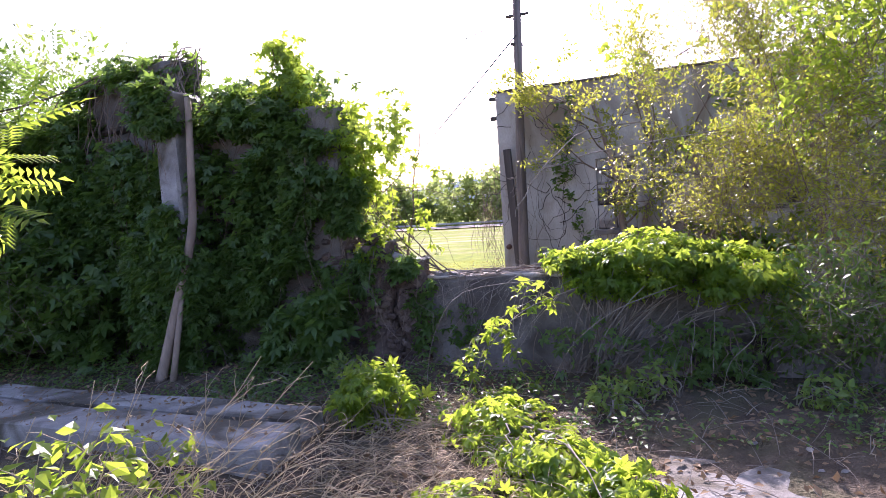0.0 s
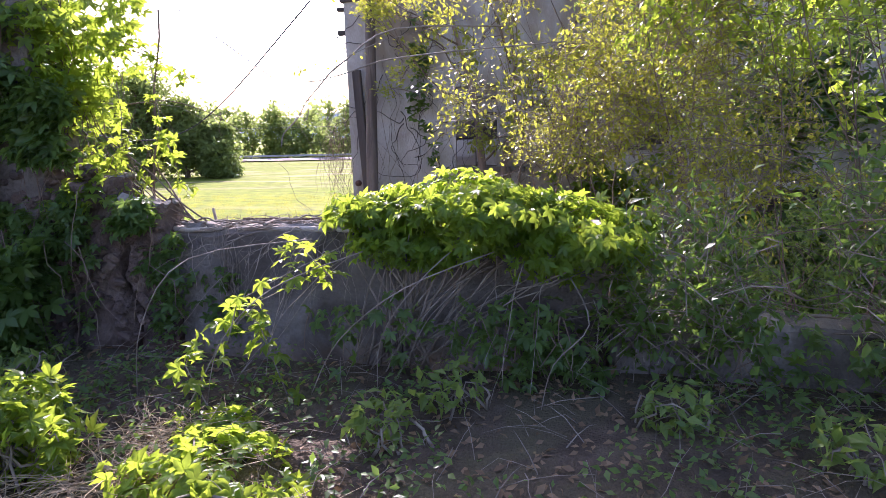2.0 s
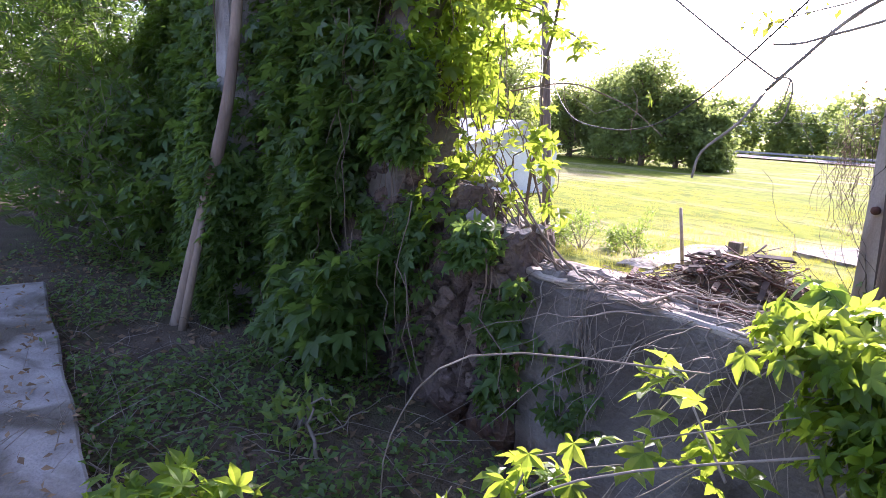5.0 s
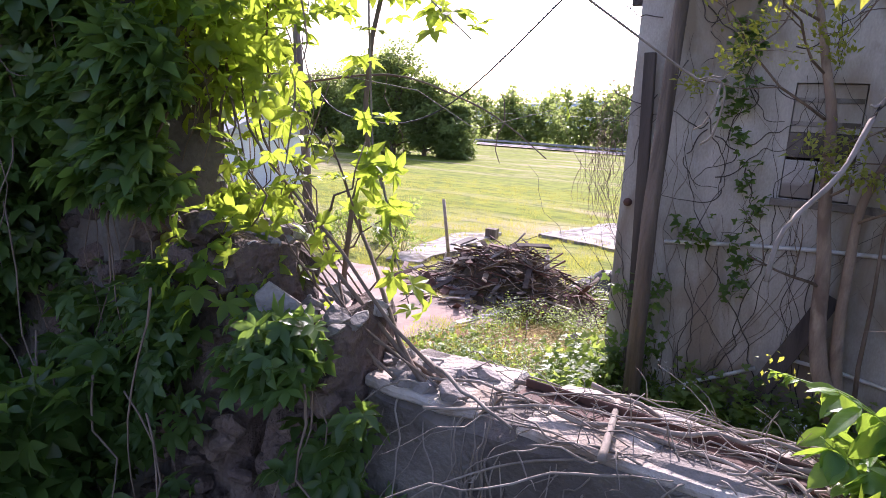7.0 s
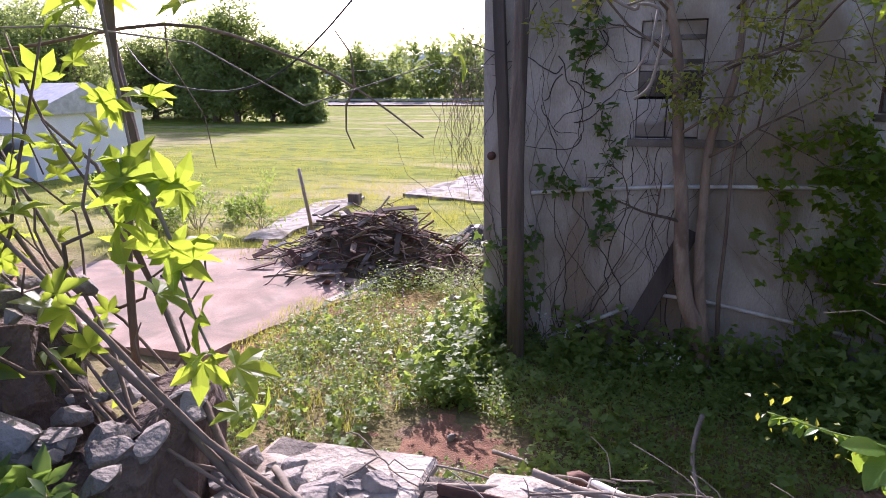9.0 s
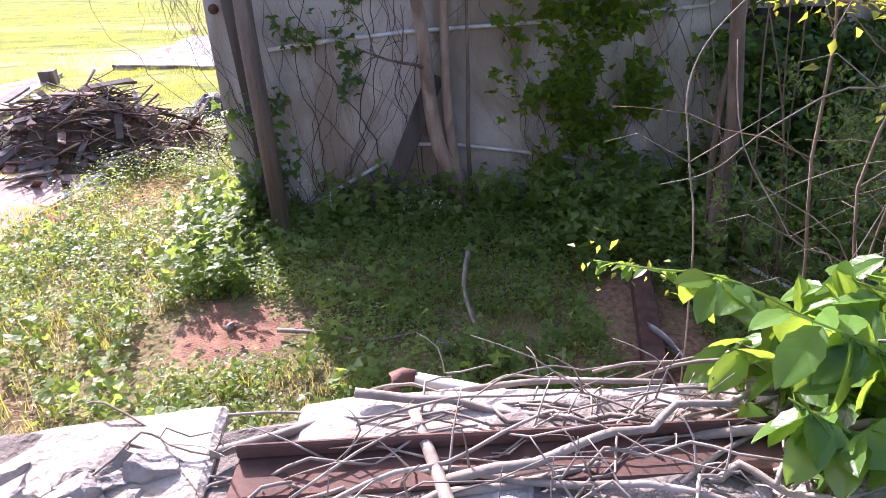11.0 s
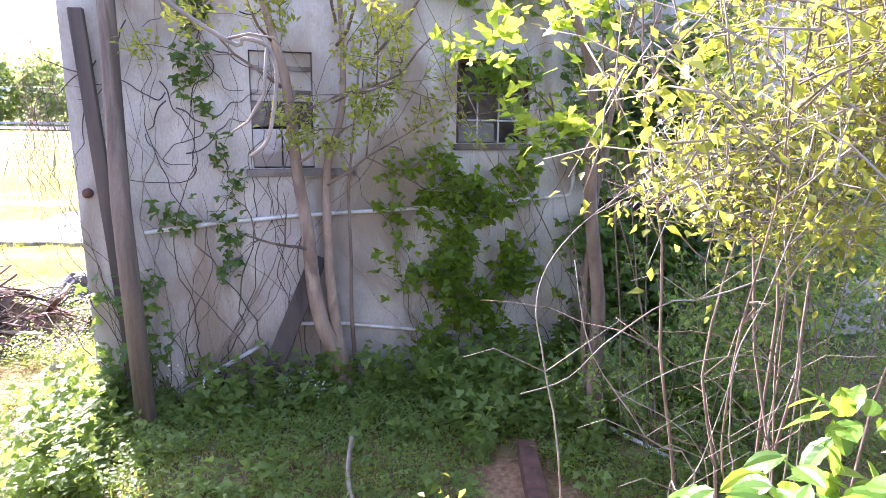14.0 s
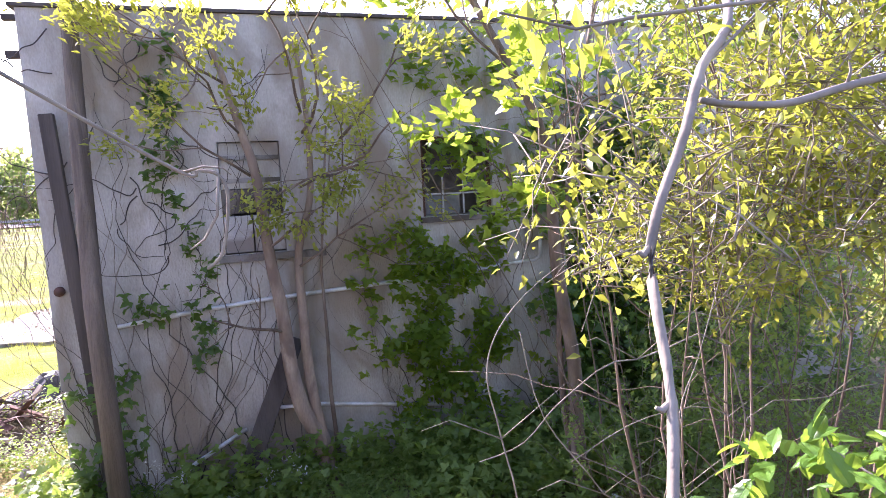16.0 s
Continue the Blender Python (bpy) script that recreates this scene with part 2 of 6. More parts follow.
def ground_mat():
    """Field and yard: mown grass, worn lanes, red clay near the wall, darker weeds."""
    m, nt, p = nodes_of("field_ground")
    tc = nt.nodes.new("ShaderNodeTexCoord")
    big = noise_tex(nt, 0.22, 5, distortion=0.6)
    mid = noise_tex(nt, 1.1, 6)
    fine = noise_tex(nt, 14, 6)
    band = noise_tex(nt, 1.0, 5, stretch=(0.03, 0.22, 1), distortion=0.2)
    grass = ramp(nt, mid, [(0.25, (0.125, 0.175, 0.018)), (0.5, (0.20, 0.245, 0.028)), (0.8, (0.28, 0.30, 0.05))])
    dry = ramp(nt, fine, [(0.3, (0.27, 0.22, 0.12)), (0.7, (0.46, 0.40, 0.26))])
    col = mix_rgb(nt, ramp(nt, band, [(0.5, (0, 0, 0)), (0.64, (0.6,) * 3)]), grass, dry)
    tuft = noise_tex(nt, 1.0, 8, stretch=(0.5, 1.6, 1), distortion=0.5)
    col = mix_rgb(nt, ramp(nt, tuft, [(0.5, (0, 0, 0)), (0.6, (0.75,) * 3)]), col, (0.11, 0.14, 0.025))
    worn = noise_tex(nt, 1.0, 6, stretch=(0.05, 0.16, 1), distortion=0.4)
    col = mix_rgb(nt, ramp(nt, worn, [(0.56, (0, 0, 0)), (0.66, (0.85,) * 3)]), col, dry)
    soil = ramp(nt, fine, [(0.3, (0.26, 0.13, 0.08)), (0.7, (0.42, 0.26, 0.17))])
    sep = nt.nodes.new("ShaderNodeSeparateXYZ")
    nt.links.new(tc.outputs["Object"], sep.inputs[0])
    near = nt.nodes.new("ShaderNodeMapRange")
    near.inputs[1].default_value, near.inputs[2].default_value = 15.0, 20.0
    near.inputs[3].default_value, near.inputs[4].default_value = 1.0, 0.0
    nt.links.new(sep.outputs[1], near.inputs[0])
    yard = mix_rgb(nt, ramp(nt, big, [(0.5, (0, 0, 0)), (0.6, (1, 1, 1))]), ramp(nt, mid, [(0.3, (0.12, 0.10, 0.05)), (0.7, (0.26, 0.225, 0.11))]), soil)
    col = mix_rgb(nt, near.outputs[0], col, yard)
    col = mix_rgb(nt, 0.5, col, ramp(nt, fine, [(0.25, (0.45, 0.45, 0.4)), (0.7, (1, 1, 1))]), "MULTIPLY")
    nt.links.new(col, p.inputs["Base Color"])
    p.inputs["Roughness"].default_value = 1.0
    p.inputs["Specular IOR Level"].default_value = 0.1
    b = nt.nodes.new("ShaderNodeBump")
    b.inputs["Strength"].default_value, b.inputs["Distance"].default_value = 0.8, 0.06
    nt.links.new(fine, b.inputs["Height"])
    nt.links.new(b.outputs[0], p.inputs["Normal"])
    return m


M_FIELD = ground_mat()

# ---- building helpers ----
ORIGIN = {}


def thing(name, at, label, category, group="", kind=""):
    """An Empty at the thing's base; its parts are given in plan coordinates."""
    ob = new(name)
    ob.empty_display_size = 0.2
    ob.matrix_basis = PLAN @ Matrix.Translation(at)
    ORIGIN[ob.name] = Vector(at)
    return tagged(ob, label, category, group, kind)


def data_mesh(name, verts, faces, mat, smooth=False):
    me = bpy.data.meshes.new(name)
    me.from_pydata([tuple(v) for v in verts], [], faces)
    if smooth:
        me.polygons.foreach_set("use_smooth", [True] * len(me.polygons))
    me.materials.append(mat)
    me.update()
    return me


def lay(name, me, parent=None, label=""):
    """Links a mesh given in plan coordinates, as a top-level object or as a part."""
    ob = new(name, me)
    if parent is None:
        ob.matrix_basis = PLAN
    else:
        ob.parent = parent
        o = ORIGIN[parent.name]
        me.transform(Matrix.Translation(-o))
        ORIGIN[ob.name] = o
    if label:
        ob["label"] = label
    return ob


def box_vf(lo, hi, m=None):
    x0, y0, z0 = lo
    x1, y1, z1 = hi
    v = [(x0, y0, z0), (x1, y0, z0), (x1, y1, z0), (x0, y1, z0), (x0, y0, z1), (x1, y0, z1), (x1, y1, z1), (x0, y1, z1)]
    if m is not None:
        v = [m @ Vector(a) for a in v]
    return v, [(0, 3, 2, 1), (4, 5, 6, 7), (0, 1, 5, 4), (1, 2, 6, 5), (2, 3, 7, 6), (3, 0, 4, 7)]


def rough_box(name, lo, hi, mat, m=None, cell=0.25, rough=0.02, bevel=0.02, seed=0):
    """A box cut into cells, with worn, uneven faces and bevelled edges."""
    bm = bmesh.new()
    v, f = box_vf(lo, hi)
    bv = [bm.verts.new(a) for a in v]
    for q in f:
        bm.faces.new([bv[i] for i in q])
    if bevel:
        bmesh.ops.bevel(bm, geom=bm.edges[:], offset=bevel, segments=1, affect="EDGES")
    for ax in range(3):
        n = int((hi[ax] - lo[ax]) / cell)
        for i in range(1, n + 1):
            co, no = [0, 0, 0], [0, 0, 0]
            co[ax], no[ax] = lo[ax] + (hi[ax] - lo[ax]) * i / (n + 1), 1
            bmesh.ops.bisect_plane(bm, geom=bm.verts[:] + bm.edges[:] + bm.faces[:], plane_co=co, plane_no=no)
    for a in bm.verts:
        s = Vector((seed * 3.1, seed * 1.7, seed * 0.9))
        a.co += (noise.noise_vector(a.co * 2.3 + s) * rough + noise.noise_vector(a.co * 9 + s) * rough * 0.4)
    if m is not None:
        bm.transform(m)
    me = bpy.data.meshes.new(name)
    bm.to_mesh(me)
    bm.free()
    me.materials.append(mat)
    return me


def tube_vf(runs, sides=6):
    """Tapered tubes along polylines: runs of (points, first radius, last radius)."""
    vs, fs = [], []
    for pts, r0, r1 in runs:
        pts = [Vector(p) for p in pts]
        n = len(pts)
        base = len(vs)
        up = Vector((0.31, 0.52, 0.79))
        for i, p in enumerate(pts):
            d = (pts[min(i + 1, n - 1)] - pts[max(i - 1, 0)])
            d = d.normalized() if d.length > 1e-6 else Vector((0, 0, 1))
            a = d.cross(up)
            a = a.normalized() if a.length > 1e-3 else d.orthogonal().normalized()
            b = d.cross(a)
            r = r0 + (r1 - r0) * i / max(1, n - 1)
            for k in range(sides):
                w = 2 * math.pi * k / sides
                vs.append(p + (a * math.cos(w) + b * math.sin(w)) * r)
        for i in range(n - 1):
            for k in range(sides):
                k2 = (k + 1) % sides
                fs.append((base + i * sides + k, base + i * sides + k2, base + (i + 1) * sides + k2, base + (i + 1) * sides + k))
        fs.append(tuple(base + k for k in reversed(range(sides))))
        fs.append(tuple(base + (n - 1) * sides + k for k in range(sides)))
    return vs, fs


def tubes(name, runs, mat, parent=None, sides=6, label=""):
    vs, fs = tube_vf(runs, sides)
    return lay(name, data_mesh(name, vs, fs, mat, True), parent, label)


def smooth_pts(pts, n=4):
    """A rounded line through the given points."""
    P = [Vector(p) for p in pts]
    out = []
    for i in range(len(P) - 1):
        a, b, c, d = P[max(i - 1, 0)], P[i], P[i + 1], P[min(i + 2, len(P) - 1)]
        for k in range(n):
            t = k / n
            out.append(0.5 * ((2 * b) + (c - a) * t + (2 * a - 5 * b + 4 * c - d) * t * t + (3 * b - a - 3 * c + d) * t ** 3))
    return out + [P[-1]]


def tube_parts(name, runs, mat, parent, sides=5, label=""):
    """One part for each run."""
    return [tubes(name, [q], mat, parent, sides, label) for q in runs]


def leaf_parts(name, kind, pos, grow, size, mat, parent, r, up=(0, 0, 1), wild=0.6):
    """Leaves that can be told apart: parts of their own on one shared blade."""
    blade = data_mesh(name, *LEAF[kind], mat)
    o = ORIGIN[parent.name]
    for p, g in zip(pos, grow):
        y = (Vector(g) + Vector(r.normal(0, wild, 3))).normalized()
        x = y.cross(Vector(up) + Vector(r.normal(0, 0.45, 3))).normalized()
        z = x.cross(y)
        m = Matrix((x, y, z)).transposed().to_4x4()
        ob = new(name, blade)
        ob.parent = parent
        ob.matrix_basis = Matrix.Translation(Vector(p) - o) @ m @ Matrix.Scale(size * r.uniform(0.65, 1.25), 4)


def curve_pts(a, b, sag=0.0, n=10, wob=0.0, rng=None, side=(0, 0, 0)):
    a, b, side = Vector(a), Vector(b), Vector(side)
    out = []
    for i in range(n + 1):
        t = i / n
        p = a.lerp(b, t) + Vector((0, 0, -sag * 4 * t * (1 - t))) + side * (4 * t * (1 - t))
        if rng and 0 < i < n:
            p += Vector((rng.uniform(-wob, wob), rng.uniform(-wob, wob), rng.uniform(-wob, wob)))
        out.append(p)
    return out


def leaflet(length=1.0, width=0.5, turn=0.0, at=(0, 0), droop=0.15, full=False):
    """One leaf blade in its own frame: y along it, z its upper side."""
    if full:
        pts = [(0, 0, 0), (-0.3, 0.18, 0.05), (-0.5, 0.45, 0.07), (-0.34, 0.75, 0.03), (0, 1, -droop), (0.34, 0.75, 0.03), (0.5, 0.45, 0.07), (0.3, 0.18, 0.05), (0, 0.33, -0.01), (0, 0.66, -0.04)]
        fs = [(0, 8, 2, 1), (8, 9, 3, 2), (9, 4, 3), (0, 7, 6, 8), (8, 6, 5, 9), (9, 5, 4)]
    else:
        pts = [(0, 0, 0), (-0.45, 0.42, 0.06), (0, 1, -droop), (0.45, 0.42, 0.06), (0, 0.45, -0.02)]
        fs = [(0, 4, 1), (4, 2, 1), (0, 3, 4), (4, 3, 2)]
    c, s = math.cos(turn), math.sin(turn)
    vs = []
    for x, y, z in pts:
        x, y, z = x * width * length, y * length, z * length
        vs.append((x * c - y * s + at[0], x * s + y * c + at[1], z))
    return vs, fs


def oval(length=1.0, width=0.4, turn=0.0, droop=0.18):
    pts = [(0, 0, 0), (-0.36, 0.30, 0.05), (-0.42, 0.58, 0.05), (0, 1, -droop), (0.42, 0.58, 0.05), (0.36, 0.30, 0.05), (0, 0.5, -0.03)]
    c, s = math.cos(turn), math.sin(turn)
    vs = [((x * width * c - y * s) * length, (x * width * s + y * c) * length, z * length) for x, y, z in pts]
    return vs, [(0, 6, 2, 1), (6, 3, 2), (0, 5, 4, 6), (6, 4, 3)]


def broad_leaf(n=9, width=0.27):
    """A toothed blade with a folded midrib and a drooping tip."""
    vs, fs = [], []
    for i in range(n + 1):
        t = i / n
        w = width * math.sin(math.pi * min(1, t * 0.97 + 0.02)) ** 0.75 * (1.12 - 0.35 * t)
        z = -0.16 * t * t
        tooth = 0.018 if i % 2 else -0.006
        vs += [(-(w + tooth) if 0 < i < n else 0, t - (0.02 if i % 2 else 0), z + 0.22 * w), (-w * 0.5, t, z + 0.15 * w), (0, t, z - 0.012), (w * 0.5, t, z + 0.15 * w), ((w + tooth) if 0 < i < n else 0, t - (0.02 if i % 2 else 0), z + 0.22 * w)]
        if i:
            k = 5 * i
            fs += [(k - 5 + j, k - 4 + j, k + 1 + j, k + j) for j in range(4)]
    return vs, fs


def join_vf(items):
    vs, fs = [], []
    for v, f in items:
        o = len(vs)
        vs += list(v)
        fs += [tuple(i + o for i in q) for q in f]
    return vs, fs


LEAF = {
    "simple": leaflet(1, 0.55),
    "full": broad_leaf(),
    "palm": join_vf([oval(s, 0.5, a) for a, s in ((-1.9, 0.6), (-0.9, 0.88), (0, 1.0), (0.9, 0.88), (1.9, 0.6))]),
    "maple": join_vf([leaflet(s, 0.75, a, droop=0.05) for a, s in ((-1.2, 0.75), (0, 1.0), (1.2, 0.75))]),
    "pinnate": join_vf([leaflet(0.30, 0.33, sd * 1.15, (0, 0.16 + 0.115 * i), 0.25) for i in range(7) for sd in (-1, 1)] + [leaflet(0.28, 0.33, 0, (0, 0.95))]),
    "blade": ([(-0.025, 0, 0), (0.025, 0, 0), (0.018, 0.55, 0.04), (-0.018, 0.55, 0.04), (0, 1, -0.12)], [(0, 1, 2, 3), (3, 2, 4)]),
    "quad": ([(-0.4, 0, 0), (0.35, 0.08, 0.05), (0.4, 0.8, -0.1), (-0.3, 0.95, 0.06)], [(0, 1, 2), (0, 2, 3)]),
}


def leaf_mesh(name, kind, pos, grow, size, mat, rng, up=(0, 0, 1), wild=0.6, smooth=False):
    """Many leaves in one mesh: positions, ways they grow, sizes."""
    tv, tf = LEAF[kind]
    tv = np.array(tv, float)
    pos = np.asarray(pos, float)
    n = len(pos)
    y = np.asarray(grow, float) + rng.normal(0, wild, (n, 3))
    y /= np.linalg.norm(y, axis=1)[:, None] + 1e-9
    z = np.asarray(up, float) + rng.normal(0, 0.45, (n, 3))
    x = np.cross(y, z)
    x /= np.linalg.norm(x, axis=1)[:, None] + 1e-9
    z = np.cross(x, y)
    s = np.broadcast_to(np.asarray(size, float), (n,)) * rng.uniform(0.65, 1.25, n)
    bend = rng.uniform(0.5, 1.6, n)
    V = pos[:, None, :] + s[:, None, None] * (tv[None, :, 0:1] * x[:, None] + tv[None, :, 1:2] * y[:, None] + (tv[None, :, 2:3] * bend[:, None, None]) * z[:, None])
    V = V.reshape(-1, 3)
    k = len(tv)
    sizes = [len(f) for f in tf]
    flat = np.array([i for f in tf for i in f])
    loops = (flat[None] + (np.arange(n) * k)[:, None]).ravel()
    tot = np.tile(sizes, n)
    start = np.concatenate([[0], np.cumsum(tot)[:-1]])
    me = bpy.data.meshes.new(name)
    me.vertices.add(len(V))
    me.vertices.foreach_set("co", V.ravel())
    me.loops.add(len(loops))
    me.loops.foreach_set("vertex_index", loops.astype(np.int32))
    me.polygons.add(len(tot))
    me.polygons.foreach_set("loop_start", start.astype(np.int32))
    me.polygons.foreach_set("loop_total", tot.astype(np.int32))
    me.materials.append(mat)
    me.update(calc_edges=True)
    me.validate()
    return me


def blob_points(rng, n, centre, radii, shell=0.55, floor=None):
    """Points in an uneven ellipsoid, denser towards its skin, with gaps."""
    out = np.zeros((0, 3))
    c, r = np.array(centre, float), np.array(radii, float)
    while len(out) < n:
        d = rng.normal(0, 1, (n * 2, 3))
        d /= np.linalg.norm(d, axis=1)[:, None]
        lump = 0.78 + 0.16 * np.sin(3.1 * d[:, 0] + 2 * c[0]) * np.cos(4.3 * d[:, 2] + c[1]) + 0.12 * np.sin(7 * d[:, 1] + 5 * d[:, 2])
        p = c + d * r * (lump * (shell + (1 - shell) * rng.uniform(0, 1, n * 2)) ** 0.6)[:, None] 
        gap = np.sin(p[:, 0] * 4.1 / r[0] + c[2]) + np.sin(p[:, 1] * 5.3 / r[1]) + np.sin(p[:, 2] * 6.1 / r[2] + c[0])
        p = p[gap > -1.3]
        if floor is not None:
            p = p[p[:, 2] > floor]
        out = np.vstack([out, p])
    return out[:n]


def ways(p, centre, lift=0.3):
    d = p - np.array(centre)
    d /= np.linalg.norm(d, axis=1)[:, None] + 1e-9
    return d + np.array([0, 0, lift])


def branch_runs(rng, base, way, length, radius, levels=3, split=3, wob=0.25, lift=0.15):
    """A limb and its side limbs, as runs for tubes(), with the ends of the last ones."""
    runs, ends = [], []
    def go(b, d, ln, r, lv):
        pts, p, n = [b.copy()], b.copy(), 5
        for i in range(n):
            d = (d + Vector(rng.normal(0, wob / 2, 3)) + Vector((0, 0, lift * 0.2))).normalized()
            p = p + d * ln / n
            pts.append(p.copy())
        runs.append((pts, r, r * 0.45))
        if lv == 0:
            ends.extend((q, d) for q in pts[2:])
            return
        for k in range(split):
            i = int(rng.integers(2, n + 1))
            side = Vector(rng.normal(0, 1, 3))
            go(pts[i], (d * 0.7 + side * 0.6).normalized(), ln * rng.uniform(0.45, 0.75), r * 0.5, lv - 1)
        ends.append((pts[-1], d))
    go(Vector(base), Vector(way).normalized(), length, radius, levels)
    return runs, ends

# ---- setting ----
rng = np.random.default_rng(7)
pyr = random.Random(11)
YARD = -2.9


def spaced(lo, hi, fine_lo, fine_hi, step, grow=1.35):
    xs = list(np.arange(fine_lo, fine_hi + 1e-6, step))
    d, x = step, fine_hi
    while x < hi:
        d *= grow
        x += d
        xs.append(x)
    d, x = step, fine_lo
    while x > lo:
        d *= grow
        x -= d
        xs.insert(0, x)
    return xs


def ground_height(u, v):
    return YARD + 0.10 * noise.noise(Vector((u * 0.25, v * 0.25, 0.3))) + 0.04 * noise.noise(Vector((u * 1.3, v * 1.3, 2.1)))


def terrace_height(u, v):
    return -0.10 + 0.07 * noise.noise(Vector((u * 0.8, v * 0.8, 4))) + 0.03 * noise.noise(Vector((u * 4, v * 4, 1)))


def sheet(name, us, vs, height, mat):
    verts = [(u, v, height(u, v)) for v in vs for u in us]
    n = len(us)
    faces = [(j * n + i, j * n + i + 1, (j + 1) * n + i + 1, (j + 1) * n + i) for j in range(len(vs) - 1) for i in range(n - 1)]
    return lay(name, data_mesh(name, verts, faces, mat, True))


tagged(sheet("ground", spaced(-3000, 3000, -24, 10, 0.5), spaced(-600, 4000, 5, 30, 0.5), ground_height, M_FIELD),
       "sunlit mown field and weedy yard of grass and red clay", "ground", kind="structure")
tagged(sheet("floor", list(np.arange(-16, 10.1, 0.15)), list(np.arange(-8, 6.01, 0.15)), terrace_height, M_SOIL),
       "ruin floor covered with leaf litter, soil and broken concrete", "floor", kind="structure")


def wall_piece(name, lo, hi, mat, label, seed, rough=0.03, bevel=0.03, cell=0.22):
    return tagged(lay(name, rough_box(name, lo, hi, mat, None, cell, rough, bevel, seed)), label, "wall", kind="structure")


LOW = YARD - 0.2
wall_piece("wall_low", (-2.61, 6.2, LOW), (0.6, 6.56, 0.80), M_CONC, "low broken grey concrete wall strewn with dead twigs", 1, 0.045, 0.04, 0.11)
# Thin added cap whose pale colour makes the wall top look sunlit.
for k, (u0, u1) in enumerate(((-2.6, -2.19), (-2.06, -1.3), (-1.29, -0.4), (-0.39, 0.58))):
    wall_piece("wall_lit_cap", (u0, 6.205, 0.785), (u1, 6.555, 0.818), M_LITCAP, "crumbling mortar cap of the low wall, coloured pale for sunlight", 20 + k, 0.024, 0.01, 0.045)
wall_piece("wall_low_end", (0.61, 5.95, LOW), (9.0, 6.33, 0.26), M_CONC, "lower stretch of stained concrete wall under shrubs", 2)
wall_piece("wall_tall", (-10.5, 5.95, LOW), (-3.45, 6.4, 2.7), M_CONC, "tall ruined concrete wall smothered in creeper", 3)
wall_piece("wall_stub", (-3.44, 6.0, LOW), (-2.95, 6.46, 1.2), M_RUBBLE, "broken stub of the tall concrete wall", 4, 0.13, 0.09, 0.07)
wall_piece("wall_stub_low", (-2.94, 6.08, LOW), (-2.62, 6.5, 0.99), M_RUBBLE, "crumbled end of the concrete wall", 14, 0.1, 0.07, 0.06)
wall_piece("wall_crown", (-7.0, 5.97, 2.72), (-5.5, 6.35, 3.45), M_CONC, "raised pier of the ruined wall draped in dead vines", 9, 0.08)
wall_piece("pillar", (-5.44, 5.45, -0.2), (-5.14, 5.9, 3.0), M_KERB, "pale bare concrete pillar in front of the creeper wall", 5, 0.02)
wall_piece("wall_far", (-17, 7.6, LOW), (-10.5, 7.95, 1.1), M_CONC, "low distant ruin wall in deep shade", 6)
wall_piece("wall_side", (-16.4, -8, -0.3), (-16.0, 7.6, 0.9), M_CONC, "low overgrown side wall of the ruin", 16)


def panel_with_holes(u0, u1, z0, z1, v0, v1, holes, cell=0.45, rough=0.012):
    """A wall along u with openings cut right through it."""
    us = sorted(set([u0, u1] + [h[i] for h in holes for i in (0, 1)] + list(np.arange(u0 + cell, u1 - cell / 2, cell))))
    zs = sorted(set([z0, z1] + [h[i] for h in holes for i in (2, 3)] + list(np.arange(z0 + cell, z1 - cell / 2, cell))))
    bm = bmesh.new()
    grid = {}
    for s, v in ((0, v0), (1, v1)):
        for i, u in enumerate(us):
            for j, z in enumerate(zs):
                k = rough * (noise.noise(Vector((u * 0.9, z * 0.9, 5))) + 0.5 * noise.noise(Vector((u * 3, z * 3, 2))))
                grid[s, i, j] = bm.verts.new((u, v + (k if s == 0 else 0), z))

    def solid(i, j):
        if not (0 <= i < len(us) - 1 and 0 <= j < len(zs) - 1):
            return False
        cu, cz = (us[i] + us[i + 1]) / 2, (zs[j] + zs[j + 1]) / 2
        return not any(h[0] < cu < h[1] and h[2] < cz < h[3] for h in holes)
    for i in range(len(us) - 1):
        for j in range(len(zs) - 1):
            if not solid(i, j):
                continue
            for s in (0, 1):
                q = [grid[s, i, j], grid[s, i + 1, j], grid[s, i + 1, j + 1], grid[s, i, j + 1]]
                bm.faces.new(q if s == 0 else q[::-1])
            for di, dj, a, b in ((-1, 0, (i, j), (i, j + 1)), (1, 0, (i + 1, j), (i + 1, j + 1)), (0, -1, (i, j), (i + 1, j)), (0, 1, (i, j + 1), (i + 1, j + 1))):
                if not solid(i + di, j + dj):
                    bm.faces.new([grid[0, *a], grid[0, *b], grid[1, *b], grid[1, *a]])
    bmesh.ops.recalc_face_normals(bm, faces=bm.faces[:])
    me = bpy.data.meshes.new("wall")
    bm.to_mesh(me)
    bm.free()
    return me


def bar(name, lo, hi, mat, parent, label="", seed=0, rough=0.004, bevel=0.006):
    return lay(name, rough_box(name, lo, hi, mat, None, 0.6, rough, bevel, seed), parent, label)


